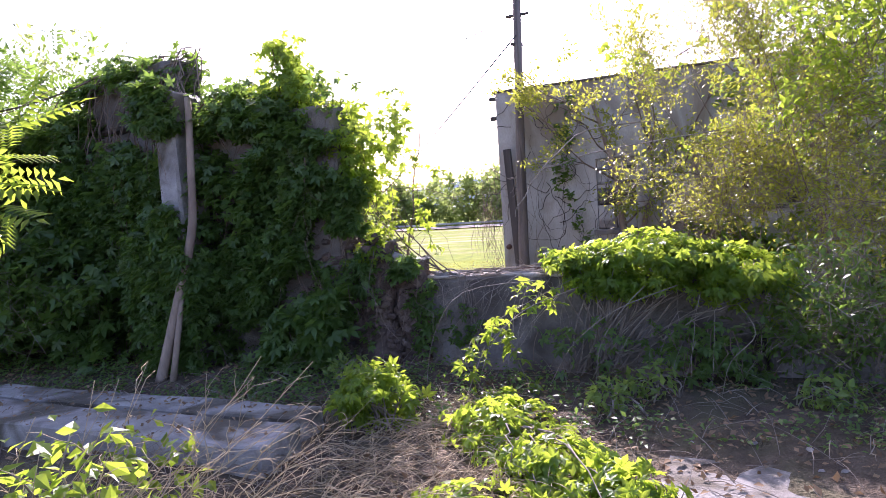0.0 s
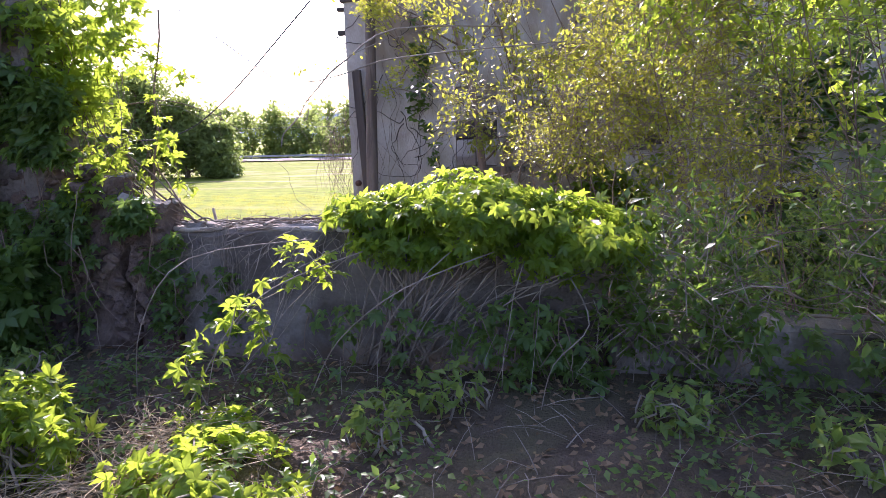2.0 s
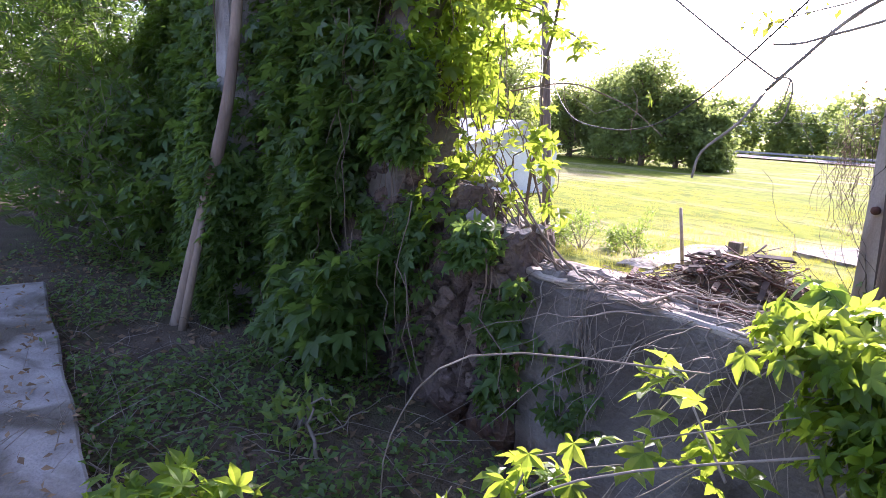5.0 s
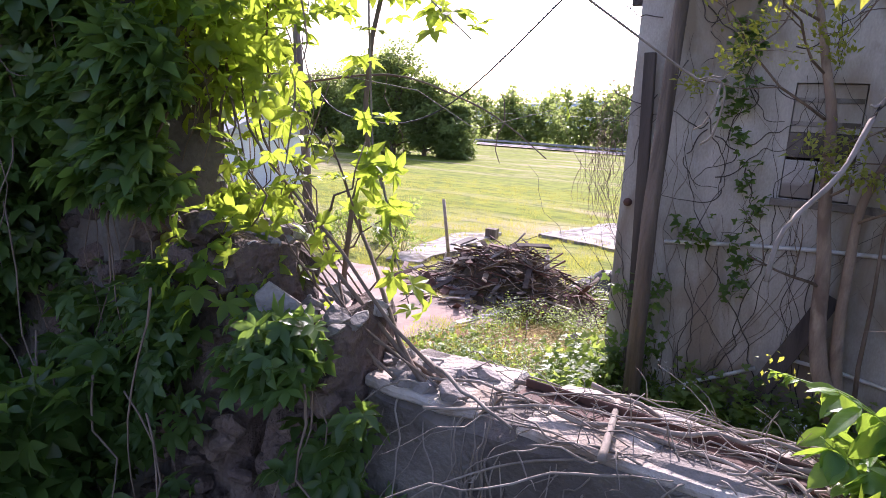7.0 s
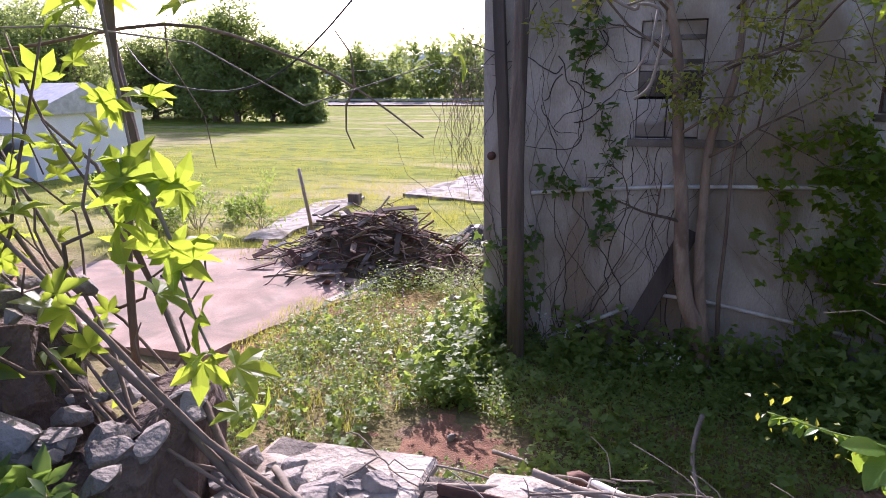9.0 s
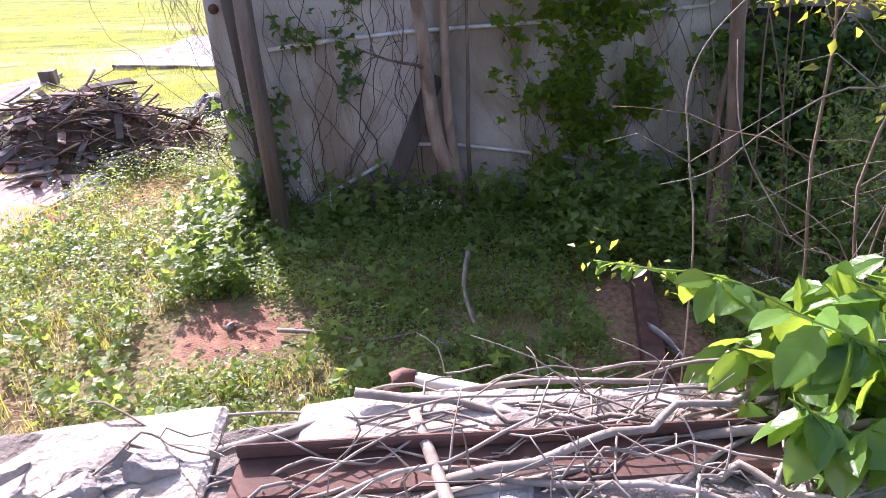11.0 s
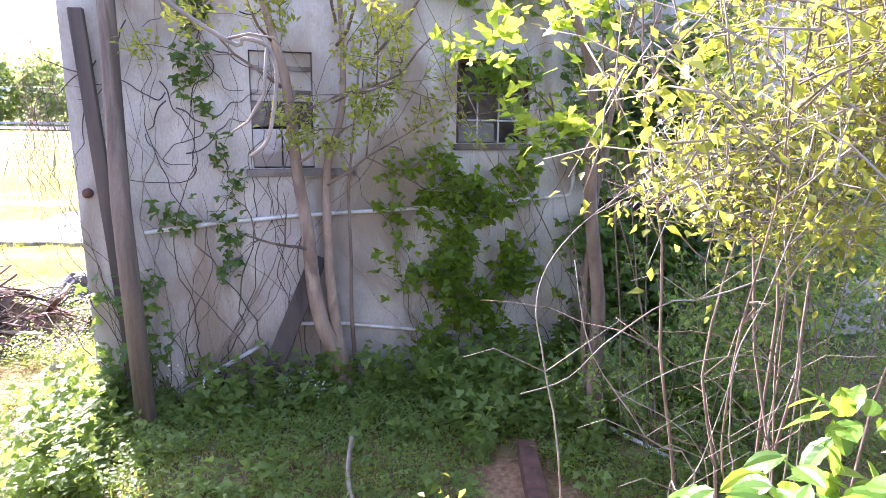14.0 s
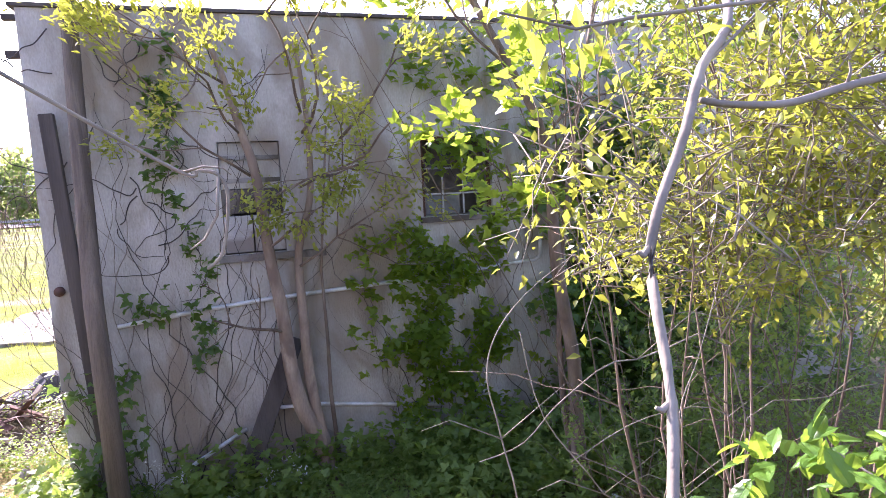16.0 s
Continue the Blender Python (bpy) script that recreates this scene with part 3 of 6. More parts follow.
def make_building():
    b = thing("industrial_building", (-4.5, 15.46, YARD), "tall grey stucco building with blocked windows and trailing vines", "building")
    w1, w2, w3 = (-2.1, -1.2, 0.72, 2.42), (1.05, 2.3, 1.1, 2.42), (3.7, 5.3, -0.38, 0.15)
    me = panel_with_holes(-4.5, 11.0, LOW, 4.28, 15.46, 15.86, [w1, w2, w3])
    me.materials.append(M_FACADE)
    lay("wall", me, b, "grey stucco end wall with dark water stains")
    bar("side_wall", (-4.5, 15.87, LOW), (-4.1, 26.0, 4.28), M_FACADE, b)
    bar("back_wall", (-4.09, 25.6, LOW), (11.0, 26.0, 4.28), M_FACADE, b)
    bar("end_wall", (10.6, 15.87, LOW), (11.0, 25.59, 4.28), M_FACADE, b)
    bar("roof", (-4.58, 15.42, 4.285), (11.1, 26.1, 4.34), M_DARKWOOD, b, "dark flat roof edge")
    bar("bracket", (-4.68, 15.5, 4.12), (-4.51, 15.62, 4.2), M_DARKWOOD, b)
    bar("bracket", (-4.68, 15.5, 3.62), (-4.51, 15.62, 3.72), M_DARKWOOD, b)
    bar("inner_wall", (-4.0, 16.2, LOW), (10.5, 16.3, 4.2), M_CONC, b, "dark interior behind the openings")
    # blocked window: louvred panel added to lighten its dark top, pale infill panels, heavy sill
    win = lay("blocked_window", rough_box("blocked_window", (-2.1, 15.50, 1.34), (-1.2, 15.56, 1.70), M_CONC, None, 0.4, 0.003, 0.004), b, "window filled with pale panels")
    bar("infill_panel", (-2.09, 15.485, 0.74), (-1.68, 15.55, 1.30), M_SLAB, win)
    bar("infill_panel", (-1.66, 15.485, 0.74), (-1.21, 15.55, 1.30), M_SLAB, win)
    bar("sill", (-2.2, 15.38, 0.60), (-0.6, 15.5, 0.71), M_CONC, win, "stained dark sill")
    bar("shutter", (-2.09, 15.53, 1.71), (-1.21, 15.58, 2.41), M_FACADE, win, "stucco-coloured panel added across the window top")
    for i in range(2):
        z = 1.80 + i * 0.34
        bar("slat", (-2.08, 15.50, z), (-1.22, 15.525, z + 0.07), M_KERB, win)
    # steel window with broken panes
    fr = lay("steel_window", rough_box("steel_window", (1.05, 15.54, 1.1), (1.11, 15.60, 2.42), M_RUST, None, 0.6, 0.002, 0.004), b, "rusty steel window with broken panes")
    bar("jamb", (2.24, 15.54, 1.1), (2.3, 15.60, 2.42), M_RUST, fr)
    bar("head", (1.12, 15.54, 2.36), (2.23, 15.60, 2.42), M_RUST, fr)
    bar("sill", (1.0, 15.40, 1.0), (2.36, 15.60, 1.09), M_CONC, fr)
    for u in (1.42, 1.79):
        bar("muntin", (u, 15.555, 1.11), (u + 0.03, 15.585, 2.35), M_TIN, fr)
    for z in (1.45, 1.88):
        bar("muntin", (1.12, 15.552, z), (2.23, 15.582, z + 0.03), M_TIN, fr)
    for u, z in ((1.13, 1.12), (1.46, 1.12), (1.83, 1.50)):
        bar("pane", (u, 15.566, z), (u + 0.27, 15.572, z + 0.31), M_PANE, fr, "dusty grey pane", rough=0, bevel=0)
    bar("lintel", (3.6, 15.38, 0.16), (5.4, 15.6, 0.34), M_SLAB, b, "pale cracked concrete lintel")
    bar("cross_board", (3.65, 15.36, -0.62), (5.3, 15.44, -0.40), M_BOARD, b, "weathered board nailed over the gap")
    tubes("conduit_stub", [([(-4.36, 15.40, 0.39), (-4.36, 15.5, 0.39)], 0.07, 0.07)], M_RUST, b, 10)


M_PANE = surface("dusty_glass", [(0.3, (0.10, 0.11, 0.11)), (0.7, (0.22, 0.23, 0.23))], 3, 20, 0.15, 0.05, 0.002)
make_building()


# road, rails and ridge
def strip(name, us, v0, v1, z, mat, label, category):
    verts, faces = [], []
    for i, u in enumerate(us):
        verts += [(u, v0, z), (u, v1, z)]
        if i:
            k = 2 * i
            faces.append((k - 2, k, k + 1, k - 1))
    return tagged(lay(name, data_mesh(name, verts, faces, mat)), label, category, kind="structure")


strip("road", list(range(-260, 200, 20)), 112.0, 119.0, YARD + 0.25, M_ROAD, "pale asphalt country road beyond the field", "road")
strip("road_shoulder", list(range(-260, 200, 20)), 108.5, 111.9, YARD + 0.2, M_PAD, "bare gravel road shoulder", "road")


def make_guard_rail():
    g = thing("guard_rail", (-60, 119.5, YARD), "grey metal guard rail along the road", "guard rail")
    vs, fs = box_vf((-160, 119.5, YARD + 0.55), (60, 119.58, YARD + 0.9))
    lay("rail", data_mesh("rail", vs, fs, M_TIN), g)
    post = data_mesh("post", *box_vf((-0.08, -0.05, 0), (0.08, 0.05, 0.9)), M_DARKWOOD)
    for i in range(28):
        p = new("post", post)
        p.parent = g
        p.location = (-100 + i * 8, 0.15, 0)


make_guard_rail()
# Distance haze over the ridge is put into its pale blue colour.
M_RIDGE = surface("haze_tinted_ridge", [(0.3, (0.46, 0.55, 0.64)), (0.7, (0.54, 0.63, 0.72))], 0.01, 0.2, 1.0, 0.0, 0.1)
rv, rf = [], []
for i in range(120):
    u = -1800 + i * 27
    h = 34 + 16 * noise.noise(Vector((u * 0.003, 0, 0))) + 4 * noise.noise(Vector((u * 0.02, 3, 0))) + 16 * math.exp(-((u + 330) / 260) ** 2)
    rv += [(u, 1300, -40), (u, 1320, h * 1.12)]
    if i:
        rf.append((2 * i - 2, 2 * i, 2 * i + 1, 2 * i - 1))
tagged(lay("backdrop", data_mesh("backdrop", rv, rf, M_RIDGE, True)), "wooded ridge on the horizon, coloured faint blue for haze", "ridge", kind="structure")


# ---- far and middle trees ----
def make_tree(name, at, height, radius, n, leaf, label, group="", mat=None, low=0.12, lobes=7, seed=0):
    r = np.random.default_rng(100 + seed)
    t = thing(name, at, label, "tree", group)
    base = Vector(at)
    runs = [([base + Vector((0, 0, -0.2)), base + Vector((0.05, 0, height * 0.3)), base + Vector((0.15, 0.1, height * 0.75))], radius * 0.07, radius * 0.02)]
    pts, grow = [], []
    for i in range(lobes):
        a, h = i * 2.4 + r.uniform(0, 0.6), low + (0.86 - low) * (i + 0.5) / lobes
        off = radius * 0.55 * (1 - 0.55 * h) * r.uniform(0.5, 1.1)
        c = np.array(at) + np.array([math.cos(a) * off, math.sin(a) * off, h * height])
        rad = np.array([radius * r.uniform(0.25, 0.55), radius * r.uniform(0.25, 0.55), height * r.uniform(0.07, 0.16)])
        p = blob_points(r, n // lobes, c, rad, 0.5, at[2] + 0.1)
        p = p + r.normal(0, 0.085 * radius, p.shape) * (r.uniform(0, 1, (len(p), 1)) ** 2) * 2
        pts.append(p)
        grow.append(ways(p, c, -0.1))
        runs.append(([base + Vector((0, 0, height * h * 0.5)), Vector(c) * 0.6 + (base + Vector((0, 0, h * height * 0.75))) * 0.4, Vector(c)], radius * 0.03, radius * 0.01))
    tubes("trunk", runs, M_BARK, t, 6)
    lay("crown", leaf_mesh("crown", "quad", np.vstack(pts), np.vstack(grow), leaf, mat or M_TREELEAF, r, wild=0.9), t)
    return t


MID = [(-43.5, 67, 9.0, 3.6), (-47.5, 66, 11.2, 4.4), (-52, 68, 12.5, 5.5), (-57, 72, 10.5, 5), (-40.5, 69, 6.0, 2.6), (-63, 70, 11, 5), (-39.0, 66.5, 3.4, 2.0),
       (-70, 64, 14.5, 6.5), (-78, 66, 15, 6.5), (-88, 70, 14, 7), (-64, 80, 13, 6), (-100, 75, 15, 8)]
for i, (u, v, h, r) in enumerate(MID):
    make_tree("tree", (u, v, YARD), h * (1.1 + 0.15 * math.sin(i * 2.3)), r * 1.3, 9500, 0.34, "broad leafy green tree at the edge of the field", "trees across the field", low=0.10, lobes=19, seed=i)


def make_woods():
    r = np.random.default_rng(50)
    pts, grow = [], []
    for i in range(210):
        u = -250 + i * 2.1 + r.uniform(-1.5, 1.5)
        v = 126 + r.uniform(0, 14)
        h = r.uniform(9.5, 15.0) * (0.85 + 0.25 * noise.noise(Vector((u * 0.06, 1, 0))))
        c = (u, v, YARD + h * 0.5)
        p = blob_points(r, 520, c, (3.4, 3.0, h * 0.66), 0.45, YARD)
        p = p + r.normal(0, 0.5, p.shape)
        pts.append(p)
        grow.append(ways(p, c, -0.1))
    tagged(lay("far_woods", leaf_mesh("far_woods", "quad", np.vstack(pts), np.vstack(grow), 0.8, M_TREELEAF, r, wild=0.9)),
           "dense green tree line behind the road", "woods", kind="stuff")


make_woods()


def make_shrub(at, h, rad, n, leaf, kind, mat, label, name="shrub", seed=0, group=""):
    r = np.random.default_rng(300 + seed)
    t = thing(name, at, label, "shrub", group)
    runs, ends = [], []
    for k in range(7):
        d = Vector((r.normal(0, 0.35), r.normal(0, 0.35), 1))
        a, e = branch_runs(r, Vector(at) - Vector((0, 0, 0.05)), d, h * r.uniform(0.7, 0.95), 0.012 * h, 1, 4, 0.2)
        runs += a
        ends += e
    tagged(tubes("twig_mass", runs, M_TWIG, t, 4), kind="stuff")
    p = np.array([tuple(q) for q, d in ends])
    idx = r.integers(0, len(p), n)
    q = p[idx] + r.normal(0, rad * 0.22, (n, 3))
    lay("leaves", leaf_mesh("leaves", kind, q, ways(q, (at[0], at[1], at[2] + h * 0.4), 0.3), leaf, mat, r), t)
    return t


for i, (u, v, h) in enumerate(((-15.3, 20.8, 1.35), (-13.4, 21.4, 1.2), (-14.9, 22.3, 0.6), (-16.2, 20.6, 0.6), (-21.5, 23.5, 0.9), (-17.0, 19.6, 0.8))):
    make_shrub((u, v, ground_height(u, v)), h, 0.5, 700, 0.14, "simple", M_WEED, "small round green shrub in the mown grass", "field_shrub", i, "shrubs in the field")


def make_shed():
    s = thing("white_shed", (-36, 30, YARD), "white metal shed with a grey roof at the field edge", "shed")
    bar("wall", (-44, 27, YARD - 0.1), (-29.9, 34, 0.2), M_WHITE, s, rough=0.002, bevel=0.01)
    vs = [(-44.3, 26.7, 0.2), (-29.6, 26.7, 0.2), (-29.6, 34.3, 0.2), (-44.3, 34.3, 0.2), (-44.3, 30.5, 1.7), (-29.6, 30.5, 1.7)]
    lay("roof", data_mesh("roof", vs, [(0, 1, 5, 4), (2, 3, 4, 5), (1, 2, 5), (3, 0, 4), (0, 3, 2, 1)], M_TIN), s, "grey metal roof")
    bar("door", (-32.5, 26.94, YARD), (-31.0, 26.99, -0.6), M_TIN, s, "grey sliding door")
    lo = thing("low_shed", (-34, 25, YARD), "low grey metal lean-to beside the white shed", "shed")
    bar("wall", (-39, 24.3, YARD - 0.1), (-30.6, 26.6, -1.7), M_WHITE, lo, rough=0.002)
    vs = [(-39.3, 24.0, -1.68), (-30.4, 24.0, -1.68), (-30.4, 26.65, -0.9), (-39.3, 26.65, -0.9), (-39.3, 24.0, -1.6), (-30.4, 24.0, -1.6), (-30.4, 26.65, -0.82), (-39.3, 26.65, -0.82)]
    lay("roof", data_mesh("roof", vs, box_vf((0, 0, 0), (1, 1, 1))[1], M_TIN), lo, "pale sloping metal roof")


make_shed()


def make_pole(name, pts, r0, r1, label, stubs=()):
    p = thing(name, pts[0], label, "pole")
    tubes("shaft", [(pts, r0, r1)], M_POLE, p, 12)
    for a, b, r in stubs:
        tubes("crossarm", [([a, b], r, r)], M_DARKWOOD, p, 6)
    return p


make_pole("utility_pole", [(-16.58, 20.3, YARD - 0.3), (-16.8, 20.3, -0.1), (-17.2, 20.3, 3.5), (-17.7, 20.3, 6.8)], 0.17, 0.11, "weathered brown wooden utility pole leaning over the field")
make_pole("leaning_pole", [(-3.66, 14.4, YARD - 0.2), (-3.77, 14.62, 0.3), (-3.78, 14.95, 3.0), (-3.72, 15.15, 6.5)], 0.14, 0.095, "weathered grey wooden pole beside the building",
          [((-4.0, 15.1, 6.0), (-3.45, 15.12, 6.0), 0.035), ((-3.86, 14.95, 5.3), (-3.66, 15.2, 5.3), 0.04)])
dp = thing("downspout_board", (-3.95, 15.3, YARD), "dark stained timber post against the stucco", "post")
lay("board", rough_box("board", (-0.09, -0.06, 0), (0.09, 0.06, 5.75), M_DARKWOOD, Matrix.Translation((-3.93, 15.3, YARD)) @ Matrix.Rotation(radians(-3), 4, "Y"), 0.6, 0.008, 0.01), dp)
fp = thing("fence_post", (-11.55, 21.5, YARD), "slim pale wooden post by the debris pile", "post")
tubes("shaft", [([(-11.55, 21.5, YARD - 0.1), (-11.9, 21.5, -0.9)], 0.06, 0.05)], M_BOARD, fp, 10)


# ---- cables ----
def cable(a, b, sag, r, label, n=18, name="cable"):
    t = thing(name, a, label, "cable")
    tubes("strand", [(curve_pts(a, b, sag, n), r, r)], M_CABLE, t, 5)


slack = thing("cable", (-3.74, 14.98, 5.5), "slack black cable hanging from the leaning pole", "cable")
tubes("strand", [(smooth_pts([(-3.74, 14.98, 5.5), (-5.72, 14.95, 3.64), (-7.35, 14.95, 2.2), (-8.5, 14.95, 1.58), (-9.84, 15.1, 1.5), (-12.4, 16.6, 1.85), (-16.95, 20.3, 3.2)]), 0.016, 0.012)], M_CABLE, slack, 6)
cable((-3.74, 15.1, 6.0), (-17.5, 20.3, 5.9), 0.45, 0.010, "thin black overhead line between the poles")
cable((-17.45, 20.3, 5.2), (-120, 104, 4.6), 1.5, 0.02, "thin black line leaving the pole", 26)
cable((-120, 105, 4.3), (60, 104, 4.3), 1.2, 0.03, "long power line across the field", 30)
make_pole("utility_pole", [(-120, 104.5, YARD), (-120, 104.5, 5.2)], 0.16, 0.11, "distant wooden utility pole beside the road")
make_pole("utility_pole", [(60, 104, YARD), (60, 104, 5.2)], 0.16, 0.11, "distant wooden utility pole beside the road")


# ---- pipes on the building ----
def pipe(pts, r, label, mat=M_PVC, elbow=()):
    t = thing("plastic_pipe", pts[0], label, "pipe")
    tubes("run", [(pts, r, r)], mat, t, 10)
    for p in elbow:
        tubes("coupling", [([Vector(p) - Vector((0.06, 0, 0.005)), Vector(p) + Vector((0.06, 0, 0.005))], r * 1.35, r * 1.35)], mat, t, 10)


pipe([(-3.67, 15.41, -0.2), (-2.88, 15.40, -0.11), (-1.63, 15.40, -0.01), (-0.59, 15.40, 0.03), (0.44, 15.40, 0.07), (1.66, 15.41, 0.14), (3.02, 15.41, 0.22), (3.11, 15.41, 0.26), (3.15, 15.41, 0.36), (3.16, 15.41, 0.7)], 0.032,
     "long sagging white plastic pipe along the stucco wall", elbow=[(1.68, 15.41, 0.142), (-2.9, 15.40, -0.112)])
pipe([(1.68, 15.41, 0.12), (1.70, 15.41, -0.45)], 0.024, "short white plastic drop pipe on the wall")
pipe([(-3.7, 15.30, -2.9), (-2.02, 15.38, -2.02)], 0.032, "white plastic pipe leaning up the wall from the weeds")
pipe([(-1.6, 15.40, -1.76), (-0.9, 15.40, -1.8), (-0.28, 15.40, -1.90), (0.5, 15.40, -2.03), (1.2, 15.40, -2.14)], 0.030, "bowed white plastic pipe low on the wall")
pipe([(-2.6, 14.65, -2.76), (-0.84, 14.98, -2.72), (0.52, 15.2, -2.68), (2.0, 15.36, -2.66)], 0.032, "greenish plastic pipe lying in the weeds")
pipe([(2.5, 13.5, -2.78), (2.68, 13.05, -2.8), (3.27, 11.74, -2.82), (3.6, 11.0, -2.84)], 0.03, "grey plastic pipe lying under the shrubs")
lb = thing("leaning_plank", (-2.2, 14.95, YARD), "dark wet plank leaning against the wall", "plank")
lay("board", rough_box("board", (-0.14, -0.025, -0.1), (0.14, 0.025, 2.5), M_DARKWOOD, Matrix.Translation((-2.2, 14.95, YARD)) @ Matrix.Rotation(radians(24.5), 4, "Y") @ Matrix.Rotation(radians(-10), 4, "X"), 0.5, 0.01, 0.008), lb)


# ---- yard pads, debris ----
def pad(name, outline, z, thick, label, mat=M_PAD):
    bm = bmesh.new()
    vs = [bm.verts.new((u + 0.12 * noise.noise(Vector((u, v, 0))), v, z)) for u, v in outline]
    f = bm.faces.new(vs)
    r = bmesh.ops.extrude_face_region(bm, geom=[f])
    for e in r["geom"]:
        if isinstance(e, bmesh.types.BMVert):
            e.co.z -= thick
    bmesh.ops.recalc_face_normals(bm, faces=bm.faces[:])
    me = bpy.data.meshes.new(name)
    bm.to_mesh(me)
    bm.free()
    me.materials.append(mat)
    return tagged(lay(name, me), label, "slab", kind="structure")


def ragged(pts, n=6, amp=0.25):
    out = []
    for i, (a, b) in enumerate(zip(pts, pts[1:] + pts[:1])):
        for k in range(n):
            t = k / n
            u, v = a[0] + (b[0] - a[0]) * t, a[1] + (b[1] - a[1]) * t
            out.append((u + amp * noise.noise(Vector((u * 1.7, v * 1.7, i))), v + amp * noise.noise(Vector((u * 1.7, v * 1.7, i + 9)))))
    return out


pad("pavement", ragged([(-12.8, 12.6), (-8.7, 13.2), (-8.0, 15.6), (-7.2, 17.0), (-8.2, 17.6), (-9.8, 17.7), (-11.2, 19.4), (-15.0, 18.4), (-15.5, 15.2)]), -2.80, 0.2, "cracked reddish concrete pad in the yard")
pad("pavement_far", ragged([(-13.0, 19.9), (-11.9, 20.3), (-12.6, 27.2), (-13.9, 25.5)]), -2.79, 0.2, "old grey concrete strip in the grass", M_KERB)
pad("pavement_back", ragged([(-11.3, 28.0), (-6.5, 27.0), (-6.5, 33.5), (-9.9, 33.6)]), -2.78, 0.2, "grey concrete apron beside the building", M_KERB)


def make_pile():
    r = np.random.default_rng(21)
    p = thing("debris_pile", (-8.4, 19.2, YARD), "heap of dead branches, broken boards and rubble in the yard", "debris pile")

    def hump(u, v):
        return 1.55 * math.exp(-((u + 8.4) / 1.95) ** 2 - ((v - 19.2) / 1.1) ** 2) * (0.85 + 0.4 * noise.noise(Vector((u * 1.1, v * 1.1, 6))))
    mound = []
    us, vs = list(np.arange(-11.2, -5.6, 0.18)), list(np.arange(17.4, 21.2, 0.18))
    for v in vs:
        for u in us:
            mound.append((u, v, YARD - 0.06 + 0.8 * hump(u, v) + 0.10 * noise.noise(Vector((u * 3, v * 3, 0)))))
    n = len(us)
    lay("mound", data_mesh("mound", mound, [(j * n + i, j * n + i + 1, (j + 1) * n + i + 1, (j + 1) * n + i) for j in range(len(vs) - 1) for i in range(n - 1)], M_SOIL), p, "dark heap of rotted debris")
    runs = []
    for i in range(420):
        u, v = r.normal(-8.4, 1.25), r.normal(19.1, 0.75)
        z = YARD + hump(u, v) * r.uniform(0.55, 1.08) + 0.05
        a, ln = r.uniform(0, 6.28), r.uniform(0.4, 1.5)
        d = Vector((math.cos(a) * ln / 2, math.sin(a) * ln / 2, r.normal(0, 0.16) * ln))
        c = Vector((u, v, z))
        lift = max(0, YARD + 0.05 - (c.z - abs(d.z)))
        c.z += lift
        runs.append((curve_pts(c - d, c + d, r.uniform(-0.1, 0.1), 4, 0.04, pyr), r.uniform(0.008, 0.03), 0.006))
    tube_parts("branch", runs[:290:2], M_TWIG, p, 5)
    tube_parts("branch", runs[1:290:2], M_DARKWOOD, p, 5)
    tagged(tubes("brush", runs[290:], M_RUST, p, 4, "tangle of brown dead brush"), kind="stuff")
    for i in range(110):
        u, v = r.normal(-8.3, 1.4), r.normal(19.0, 0.8)
        z = YARD + hump(u, v) * r.uniform(0.7, 1.0) + 0.12
        m = Matrix.Translation((u, v, z)) @ Euler((r.normal(0, 0.35), r.normal(0, 0.35), r.uniform(0, 6.28))).to_matrix().to_4x4()
        ln = r.uniform(0.3, 1.1)
        lay("board", rough_box("board", (-ln / 2, -0.07, -0.015), (ln / 2, 0.07, 0.015), [M_BOARD, M_DARKWOOD, M_RUST, M_KERB, M_RUST][i % 5], m, 0.5, 0.006, 0.005, i), p)
    for i in range(14):
        u, v = r.uniform(-10.4, -6.8), 17.9 + r.uniform(0, 0.5)
        m = Matrix.Translation((u, v, YARD + 0.10)) @ Euler((r.uniform(0, 0.4), r.uniform(0, 0.4), r.uniform(0, 6))).to_matrix().to_4x4()
        lay("chunk", rough_box("chunk", (-0.2, -0.14, -0.12), (0.2, 0.14, 0.14), M_ROCK if i % 2 else M_BRICK, m, 0.15, 0.05, 0.03, i), p)


make_pile()


def board_thing(name, c, size, rz, mat, label, rx=0.0, ry=0.0, seed=0, category="board"):
    t = thing(name, c, label, category)
    m = Matrix.Translation(c) @ Euler((rx, ry, rz)).to_matrix().to_4x4()
    lay("board", rough_box("board", (-size[0] / 2, -size[1] / 2, 0), (size[0] / 2, size[1] / 2, size[2]), mat, m, 0.4, 0.008, 0.006, seed), t)


M_YELLOW = surface("yellowed_plywood", [(0.3, (0.45, 0.33, 0.12)), (0.7, (0.62, 0.50, 0.24))], 3, 40, 0.85, 0.3, 0.004)
board_thing("yellow_sheet", (-9.2, 17.75, -2.79), (1.5, 0.55, 0.02), 0.15, M_YELLOW, "yellowed plywood sheet lying on the pad")
board_thing("pale_board", (-7.75, 16.85, -2.80), (0.2, 1.7, 0.03), -0.28, M_SLAB, "bleached pale board lying in the grass")
board_thing("pale_board", (-10.0, 17.35, -2.79), (0.14, 0.8, 0.03), -0.9, M_BOARD, "bleached pale board lying on the pad")
board_thing("dark_board", (-12.2, 16.4, -2.79), (0.9, 0.08, 0.05), 0.05, M_DARKWOOD, "short dark board lying on the pad")
board_thing("concrete_block", (-12.4, 26.0, YARD), (0.42, 0.36, 0.42), 0.1, M_POLE, "dark square block in the grass", category="block")
